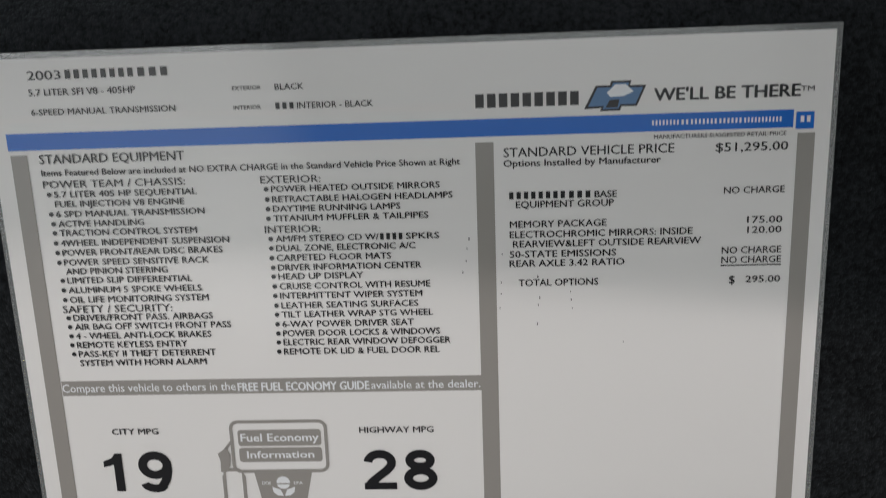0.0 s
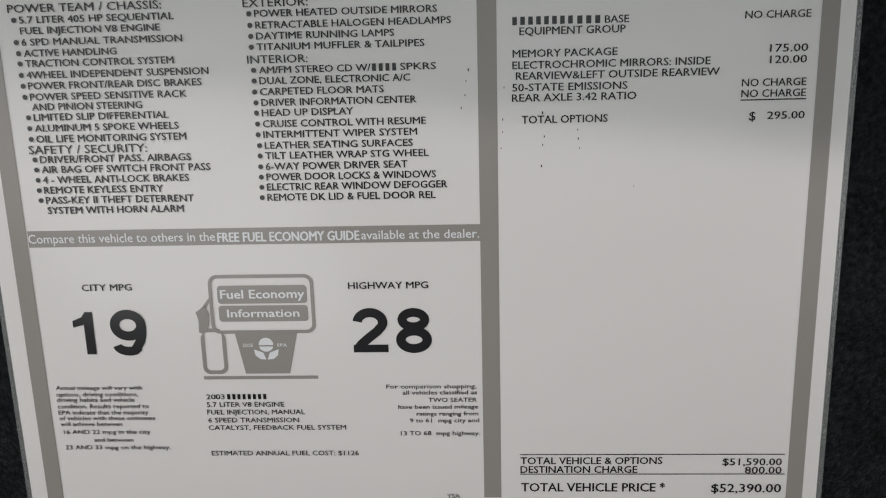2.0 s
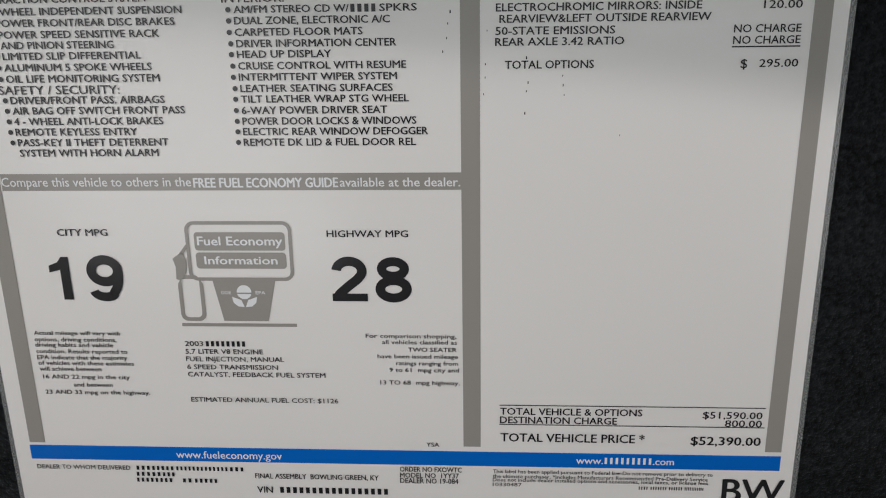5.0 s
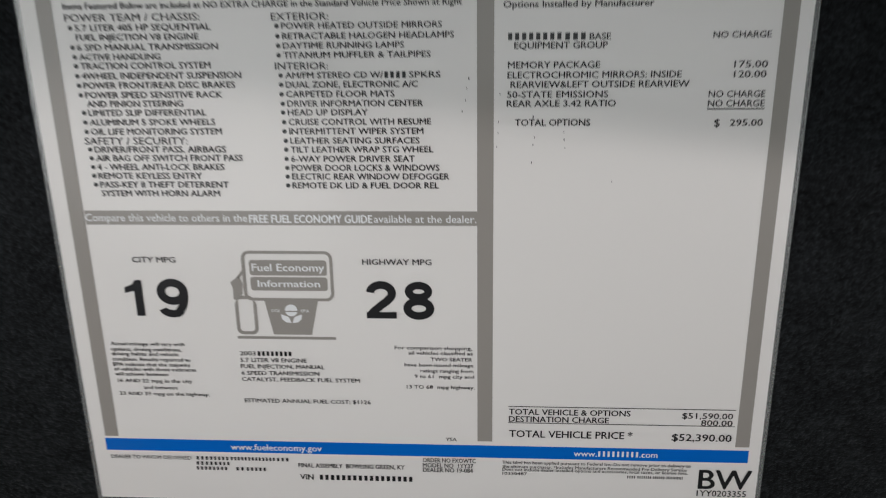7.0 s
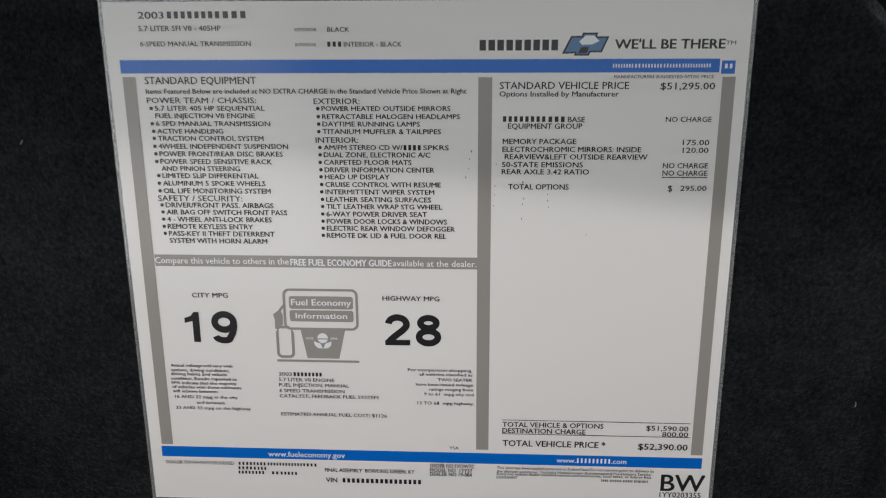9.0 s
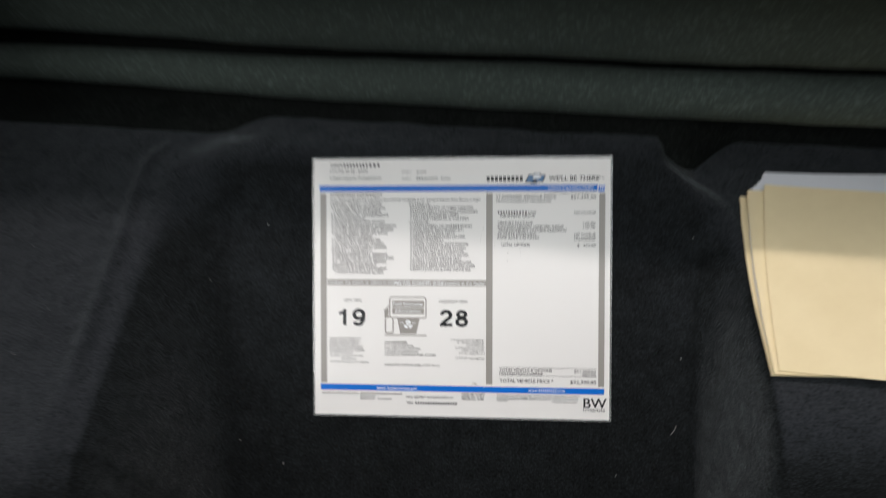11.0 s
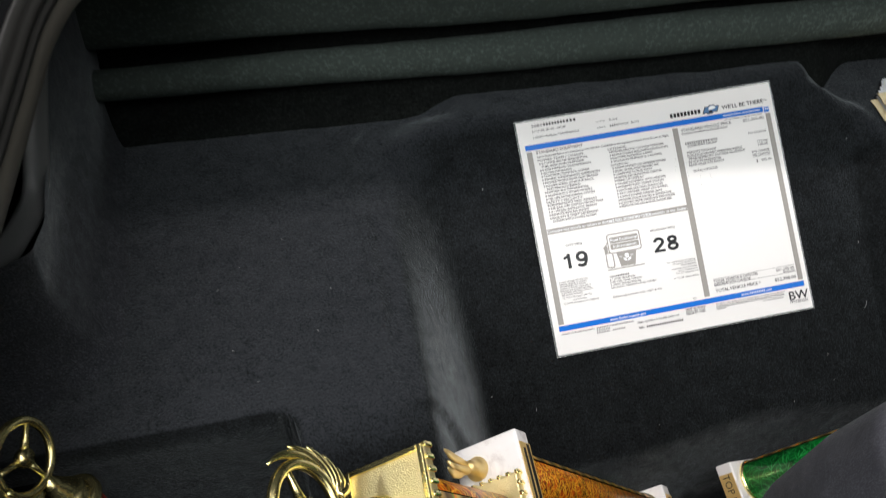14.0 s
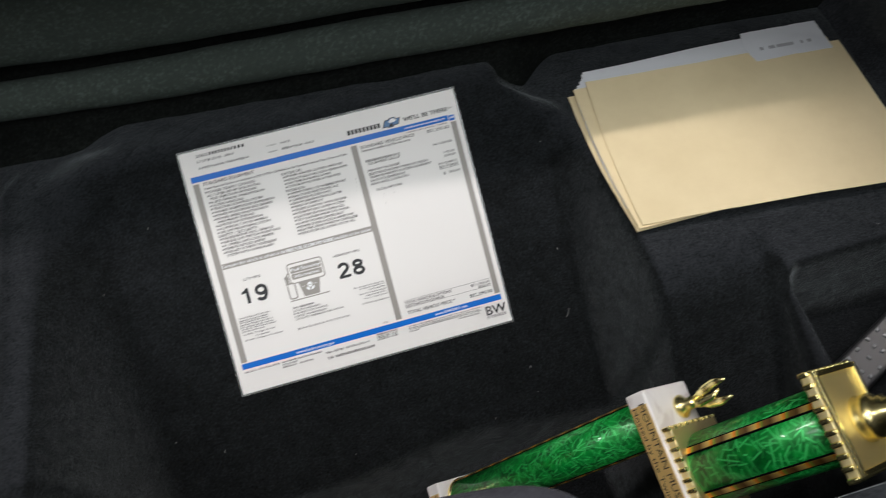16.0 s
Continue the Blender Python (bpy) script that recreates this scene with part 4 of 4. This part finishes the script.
for k in range(7):
    x, y = 0.0085 + 0.0030 * k + 0.0010 * math.sin(5 * k), 0.004 + 0.0036 * k + 0.0010 * math.sin(3 * k)
    part("paper", leaf(0.272 - 0.0015 * (k % 3), 0.165, 0.001, 0.0004, 3.0 + k), SHEETS, folder, "white office paper", at=pose(x, y, -0.0004 + 0.0009 * k, 0, 0, -3.6 + 0.2 * k))
part("folder_leaf", leaf(0.290, 0.193, 0.0014, 0.0008, 9.0), MANILA, folder, at=pose(0.0060, 0.0015, 0.0060, 0, 0, -2.6))
part("folder_front", leaf(0.283, 0.197, 0.0022, 0.0008, 12.0), MANILA, folder, at=pose(0.0215, 0.0065, 0.0082, 0, 0, -6.0))
tab = part("paper", leaf(0.086, 0.046, 0.0004, 0.0003, 14.0), SHEETS, folder, "white paper with faint print", at=pose(0.2080, 0.0195, 0.0108, 0, 0, -5.0))
for x, w in ((0.010, 0.004), (0.020, 0.007), (0.029, 0.019), (0.056, 0.003), (0.064, 0.004)):
    part("printed_word", box(w, 0.0045, 0.0002, (x + w / 2, -0.030, 0.0014)), KEY_GREY, tab, "faint grey printed word")

# the felt cover of the lid latch, on the rear sill
latch = empty("latch_cover", pose(-0.012, -0.479, 0.0), "grey felt covered latch housing on the rear sill with steel catch", "latch")


def housing():
    """A crowned cover with rounded corners whose skirt flares to the trunk floor."""
    bm = bmesh.new()
    rings = []
    for inset, z, flare in ((1.0, 0.2135, 0.0), (0.5, 0.2130, 0.0), (0.22, 0.2125, 0.0), (0.10, 0.2115, 0.0), (0.04, 0.2095, 0.0), (0.012, 0.2060, 0.0), (0.0, 0.2000, 0.0), (0.0, 0.185, 0.003), (0.0, 0.15, 0.010), (0.0, 0.08, 0.018), (0.0, -0.06, 0.022)):
        ring = []
        for k in range(96):
            a = 2 * math.pi * k / 96
            c, q = math.cos(a), math.sin(a)
            x = math.copysign(abs(c) ** 0.42, c) * (0.0950 + flare)
            y = math.copysign(abs(q) ** (0.50 if q > 0 else 0.2), q) * (0.100 + flare)
            y -= 0.010 * (x / 0.1) * max(q, 0.0)
            shrink = 1 - inset
            ring.append(bm.verts.new((x * shrink, y * shrink - 0.100, z + 0.0007 * noise.noise((x * shrink * 40, y * shrink * 40, 2)))))
        rings.append(ring)
    for a, b in zip(rings, rings[1:]):
        for k in range(96):
            bm.faces.new((a[k], a[(k + 1) % 96], b[(k + 1) % 96], b[k]))
    bmesh.ops.remove_doubles(bm, verts=bm.verts[:], dist=1e-5)
    bmesh.ops.recalc_face_normals(bm, faces=bm.faces[:])
    return bm


part("felt_cover", housing(), GREY_FELT, latch, "grey felt cover", smooth=True)


# the catch: a slot whose shade is a flat black patch, with a pressed steel plate along one side and a bright rolled rim
# over its end
AT_CATCH = pose(-0.002, -0.018, 0.2140, 0, 0, 2)


def hoop(x, y, w, h, half):
    """A rolled rim round the slot's closed end and down its sides."""
    run = [(x + w, y - h, 0.0012), (x + w, y - w / 2, 0.0012)] + [(x + w / 2 + w / 2 * math.cos(radians(a)), y - w / 2 + w / 2 * math.sin(radians(a)), 0.0012) for a in range(15, 180, 15)] + [(x, y - w / 2, 0.0012), (x, y - h * 0.42, 0.0012)]
    return tube(run, [half] * len(run), 8)


part("slot_shade", polygon(rounded(-0.0085, -0.001, 0.017, 0.060, 0.007, 5), z=0.0004), DARK, latch, at=AT_CATCH)
part("catch_plate", polygon([(0.0000, -0.0120), (0.0085, -0.0075), (0.0085, -0.0600), (0.0030, -0.0600), (0.0030, -0.0330), (0.0000, -0.0320)], 0.0016, 0.0004), CHROME, latch, "worn pressed steel plate", AT_CATCH)
part("catch_rim", hoop(-0.0090, 0.0, 0.018, 0.060, 0.0008), CHROME, latch, "bright rolled steel rim", AT_CATCH, True)
part("catch_bar", box(0.0090, 0.0018, 0.003, (-0.0042, -0.0250, 0.0018), 0.0006), CHROME, latch, at=AT_CATCH)
part("catch_tooth", box(0.0060, 0.0034, 0.003, (0.0020, -0.0405, 0.0018), 0.0008), CHROME, latch, at=AT_CATCH @ pose(0, 0, 0, 0, 0, 8))


# ---- trophies ----
def frame_of(origin, axis, depth, side):
    """The pose of a trophy from its bottom corner, its axis and the way its slabs run in depth."""
    a = Vector(axis).normalized()
    e = Vector(depth)
    e = (e - e.dot(a) * a).normalized()
    m = Matrix((-e if side < 0 else e, a.cross(-e if side < 0 else e), a)).transposed().to_4x4()
    m.translation = origin
    return m


def column(r, z0, z1, squash=1.0):
    return lathe([(r, z0), (r, z0 + (z1 - z0) * 0.5), (r, z1)], 40, squash)


def stripes(thing, x, y, r, z0, z1, angles):
    for turn in angles:
        bm = box(0.0007, 0.0076, z1 - z0, (r + 0.0003, 0, (z0 + z1) / 2))
        part("dark_edge", bm, DARK, thing, at=pose(x, y, 0, 0, 0, turn))
        bm = box(0.0009, 0.0048, z1 - z0 - 0.0005, (r + 0.0007, 0, (z0 + z1) / 2))
        part("gold_stripe", bm, STRIPE, thing, at=pose(x, y, 0, 0, 0, turn))


BEAD = mesh_of("bead", box(0.0036, 0.0040, 0.0085, (0, 0, 0), 0.0012, 2), GOLD)


def new_bead(name, thing, at):
    ob = new(name, BEAD)
    ob.parent = thing
    ob.matrix_basis = at
    return ob


def beaded(thing, x0, x1, y0, y1, z, pitch):
    """A row of raised beads round a plate's edge."""
    spots = [(x, y) for y in (y0, y1) for x in span(x0, x1, round((x1 - x0) / pitch))] + [(x, y) for x in (x0, x1) for y in span(y0, y1, round((y1 - y0) / pitch))[1:-1]]
    for x, y in spots:
        new_bead("edge_bead", thing, pose(x, y, z, 0, 0, 10))


def wheel_figure(thing, s, x, y, z, wide=1.0, tall=1.0, way=1, lead=38):
    """A winged steering wheel on a turned foot."""
    foot = [(0.0165, 0), (0.0170, 0.002), (0.0155, 0.004), (0.0162, 0.008), (0.0150, 0.012), (0.0112, 0.015), (0.0125, 0.018), (0.0088, 0.021), (0.0100, 0.025), (0.0060, 0.029), (0.0072, 0.034), (0.0045, 0.038), (0.0040, 0.046)]
    part("figure_foot", lathe([(r * wide, h * tall) for r, h in foot], 32), GOLD, thing, at=pose(x, y, z), smooth=True)
    cz, big = z + 0.027 + 0.046 * tall, 0.0275
    rim = [(x, y + big * math.cos(2 * math.pi * k / 32), cz + big * math.sin(2 * math.pi * k / 32)) for k in range(33)]
    part("wheel_rim", tube(rim, [0.0036] * 33, 10), GOLD, thing, smooth=True)
    hub = [(0.0070, -0.004), (0.0070, 0.002), (0.0050, 0.003), (0.0045, 0.005), (0.0025, 0.005)]
    part("wheel_hub", lathe(hub, 20), GOLD, thing, at=pose(x, y, cz, 0, 90 * s), smooth=True)
    for turn in (147, 267, 27):
        c, q = math.cos(radians(turn)), math.sin(radians(turn))
        part("wheel_spoke", tube([(x, y + 0.005 * c, cz + 0.005 * q), (x, y + 0.016 * c, cz + 0.016 * q), (x, y + 0.028 * c, cz + 0.028 * q)], [0.0034, 0.0024, 0.0020], 8), GOLD, thing, smooth=True)
    for k, end in enumerate((0, 34, 58, 78, 96, 112)):
        run = []
        for i in range(14):
            t = i / 13
            turn = radians(158 + (end + lead - 158) * t)
            far = big * (1.10 + 0.055 * k * min(1.0, t * 2.5) + (0.26 - 0.02 * k) * t * t)
            run.append((x - s * 0.0007 * k, y - way * far * math.sin(turn), cz + far * math.cos(turn)))
        part("wing_feather", tube(run, [0.0031 * (0.85 + 0.3 * math.sin(math.pi * i / 13)) * (1 - 0.75 * (i / 13) ** 6) for i in range(14)], 8, 0.75), GOLD, thing, smooth=True)


def ornament(thing, s, x, y, z, material):
    """A small gold spread-winged ornament on a button foot."""
    part("ornament_foot", lathe([(0.0095, 0), (0.010, 0.002), (0.007, 0.005), (0.005, 0.009), (0.0055, 0.013), (0.003, 0.016)], 20), material, thing, at=pose(x, y, z), smooth=True)
    part("ornament_body", tube([(x, y, z + 0.008), (x + s * 0.002, y + 0.003, z + 0.018), (x + s * 0.004, y + 0.002, z + 0.030), (x + s * 0.004, y - 0.002, z + 0.038)], [0.0030, 0.0040, 0.0030, 0.0012], 10), material, thing, smooth=True)
    for way in (-1, 1):
        part("ornament_wing", tube([(x, y + way * 0.002, z + 0.016), (x + s * 0.004, y + way * 0.006, z + 0.026), (x + s * 0.003, y + way * 0.008, z + 0.036), (x - s * 0.002, y + way * 0.007, z + 0.050)], [0.0022, 0.0042, 0.0036, 0.0012], 10, 0.45), material, thing, smooth=True)


def lettering(thing, s, text, l0, l1, along, z, h, ink, x):
    """Text that runs along a slab's narrow edge."""
    me = glyphs(text)
    xs = [v.co.x for v in me.vertices]
    low, wide = min(xs), max(xs) - min(xs)
    for v in me.vertices:
        run = (v.co.x - low) / wide
        v.co = (x, l0 + run * (l1 - l0), z - s * (v.co.y / CAP - 0.5) * h)
    me.materials.clear()
    me.materials.append(ink)
    ob = new("plate_text", me)
    ob.parent = thing
    return ob


TEXT_INK = shader("plate_ink", (0.02, 0.016, 0.012), 0.5)
PLATE = shader("brushed_gold_plate", (0.74, 0.52, 0.20), 0.42, 0.35)


def trophy(m, s, film, rise, label, lower=True, words=(), base_words=(), round_top=False, tall=0.125):
    """A show trophy: marble slabs, film-wrapped columns, a gold top plate and a winged wheel. s: which way the slabs run in depth."""
    t = empty("trophy", m, label, "trophy", "car show trophies")
    W, L, H = 0.060, 0.145, 0.020
    mid = rise if lower else 0.0

    def slab(z):
        part("marble_slab", box(W, L, H, (s * W / 2, L / 2, z + H / 2), 0.0022, 3), MARBLE, t, "polished white marble slab")
        part("name_plate", box(0.0008, L - 0.014, H - 0.003, (-s * 0.0004, L / 2 + 0.004, z + H / 2)), PLATE, t, "engraved brass coloured plate")

    if lower:
        slab(0.0)
        for y in (0.024, 0.121):
            part("column", column(0.0205, H, mid), film, t, "holographic film wrapped column", pose(s * 0.031, y, 0), True)
            if film == AMBER_FOIL:
                part("column_end", column(0.0208, H, H + 0.013), AMBER_TUBE, t, "bare pinkish end of the column", pose(s * 0.031, y, 0), True)
            part("column_ring", lathe([(0.0228, 0), (0.0228, 0.002), (0.0208, 0.0035)], 36), GOLD, t, at=pose(s * 0.031, y, H))
            stripes(t, s * 0.031, y, 0.0205, H, mid, (95, 215, 335) if s > 0 else (82, -74, 184))
    slab(mid)
    cx, cy, z0, z1 = s * 0.036, 0.0725, mid + H, mid + H + tall
    x0, x1 = sorted((s * 0.004, s * 0.068))
    if lower:
        part("riser_base", box(x1 - x0, 0.074, 0.008, ((x0 + x1) / 2, cy, z0 + 0.004), 0.0015), HAMMERED, t, "hammered gold base plate")
        beaded(t, x0, x1, cy - 0.037, cy + 0.037, z0 + 0.004, 0.0085)
    wide = 0.019 if round_top else 0.0285
    part("riser", column(wide, z0, z1), film, t, "holographic film wrapped riser", pose(cx, cy, 0), True)
    stripes(t, cx, cy, wide, z0 + 0.008, z1, (118, 192, 264, 336, 48) if s > 0 else (42, -34, -108, 112, 180))
    if round_top:
        part("top_disc", lathe([(0.022, 0), (0.023, 0.002), (0.023, 0.008), (0.021, 0.010)], 40), GOLD, t, "round gold disc", pose(cx, cy, z1), True)
    else:
        for px, py, pw, pd in ((x0 + 0.002, cy, 0.004, 0.074), (x1 - 0.002, cy, 0.004, 0.074), ((x0 + x1) / 2, cy - 0.035, x1 - x0 - 0.008, 0.004), ((x0 + x1) / 2, cy + 0.035, x1 - x0 - 0.008, 0.004)):
            part("plate_rim", box(pw, pd, 0.003, (px, py, z1 + 0.0104), 0.0008), GOLD, t)
        part("top_plate", box(x1 - x0, 0.074, 0.009, ((x0 + x1) / 2, cy, z1 + 0.0045), 0.0015), HAMMERED, t, "hammered gold top plate")
        beaded(t, x0, x1, cy - 0.037, cy + 0.037, z1 + 0.004, 0.0085)
    if round_top:
        wheel_figure(t, s, cx, cy + 0.003, z1 + 0.010, 1.15, 0.65, -1, -14)
    else:
        wheel_figure(t, s, cx + s * 0.008, cy + 0.003, z1 + 0.009)
    for y in (0.021, 0.125) if lower else ():
        ornament(t, s, s * 0.040, y, mid + H, BRONZE if film == AMBER_FOIL else GOLD)
    for z, rows in ((mid, words), (0.0, base_words)):
        for text, l0, l1, k, h in rows:
            if text:
                lettering(t, s, text, l0, l1, 0, z + k, h, TEXT_INK, -s * 0.0011)
            else:
                part("plate_bar", box(0.0004, l1 - l0, h, (-s * 0.0010, (l0 + l1) / 2, z + k)), TEXT_INK, t)
    return t


GREEN_AT = frame_of((0.011, -0.303, -0.272), (0.582, -0.202, 0.788), (0.812, 0.189, -0.553), -1)
AMBER_AT = frame_of((-0.035, -0.299, -0.308), (-0.550, -0.121, 0.826), (-0.83, 0.09, -0.55), 1)
RED_AT = frame_of((0, 0, 0), (-0.20, 0.20, 0.96), (-0.95, 0.25, -0.20), 1)
RED_AT.translation = Vector((-0.595, -0.313, 0.034)) - RED_AT.to_3x3() @ Vector((0.036, 0.0755, 0.310 + 0.067))
trophy(GREEN_AT, -1, GREEN_FOIL, 0.297, "tall trophy with green foil columns and white marble leaning in trunk", words=(("MOUNTAIN MUSIC", 0.010, 0.096, 0.0138, 0.0055), ("", 0.100, 0.136, 0.0138, 0.0040), ("Hosted by the Twin City", 0.012, 0.104, 0.0058, 0.0044), ("", 0.108, 0.134, 0.0058, 0.0030)), base_words=(("TOP 5", 0.012, 0.040, 0.010, 0.0085), ("", 0.050, 0.132, 0.010, 0.006)))
trophy(AMBER_AT, 1, AMBER_FOIL, 0.338, "tall trophy with amber foil columns and white marble leaning in trunk", words=(("", 0.012, 0.135, 0.006, 0.004), ("", 0.016, 0.130, 0.013, 0.003)), base_words=(("", 0.014, 0.05, 0.010, 0.006),))
trophy(RED_AT, 1, RED_FOIL, 0.0, "trophy with red foil column and gold wheel standing in side pocket", lower=False, round_top=True, tall=0.290)

# a remote control half sunk in the side pocket
CASE = shader("grey_black_case", (0.020, 0.021, 0.023), 0.38)
remote = empty("remote_control", pose(0.460, -0.356, -0.0975, 27, 0, -68.4), "black remote control with raised grey buttons lying in side pocket", "remote control")
part("case", box(0.036, 0.16, 0.018, (0, 0, 0), 0.004, 3), CASE, remote)
KEY = shader("grey_rubber_key", (0.20, 0.21, 0.22), 0.25)
rng = random.Random(3)
for j in range(11):
    for i in range(4 if j % 3 else 3):
        w, d = (0.0036, 0.0042) if (i + j) % 4 else (0.0046, 0.0030)
        part("button", box(w, d, 0.004, (-0.0118 + (0.0079 if j % 3 else 0.0118) * i, -0.068 + 0.0128 * j + rng.uniform(-0.001, 0.001), 0.0096), 0.0011), KEY, remote)


LINT = shader("pale_lint", (0.34, 0.34, 0.33), 0.9)


# lint and fibres caught in the carpet
def lint():
    rng = random.Random(7)
    spots = [(0.204, -0.205), (-0.245, -0.10), (0.15, -0.24), (-0.19, -0.05), (0.22, -0.06), (-0.05, -0.27), (0.10, -0.275), (-0.40, -0.10), (-0.45, -0.22), (-0.36, -0.17), (0.21, -0.15), (-0.22, -0.22)] + [(rng.uniform(-0.5, 0.5), rng.uniform(-0.285, 0.03)) for k in range(12)]
    bits = []
    for k, (x, y) in enumerate(spots):
        if abs(x) < 0.15 and y > -0.21:
            continue
        n, size, turn = 5, (0.008 if k == 0 else rng.uniform(0.0008, 0.0026)), rng.uniform(0, 6.28)
        run = []
        for i in range(n):
            t = i / (n - 1) - 0.5
            px, py = x + size * (math.cos(turn) * t - math.sin(turn) * 0.6 * t * t), y + size * (math.sin(turn) * t + math.cos(turn) * 0.6 * t * t)
            run.append((px, py, floor_height(px, py) + 0.0012))
        bits.append(tube(run, [0.0002] * n, 4))
    return joined(*bits)


tagged(part("lint", lint(), LINT), "scattered pale lint and fibres on black carpet", "lint", kind="stuff")
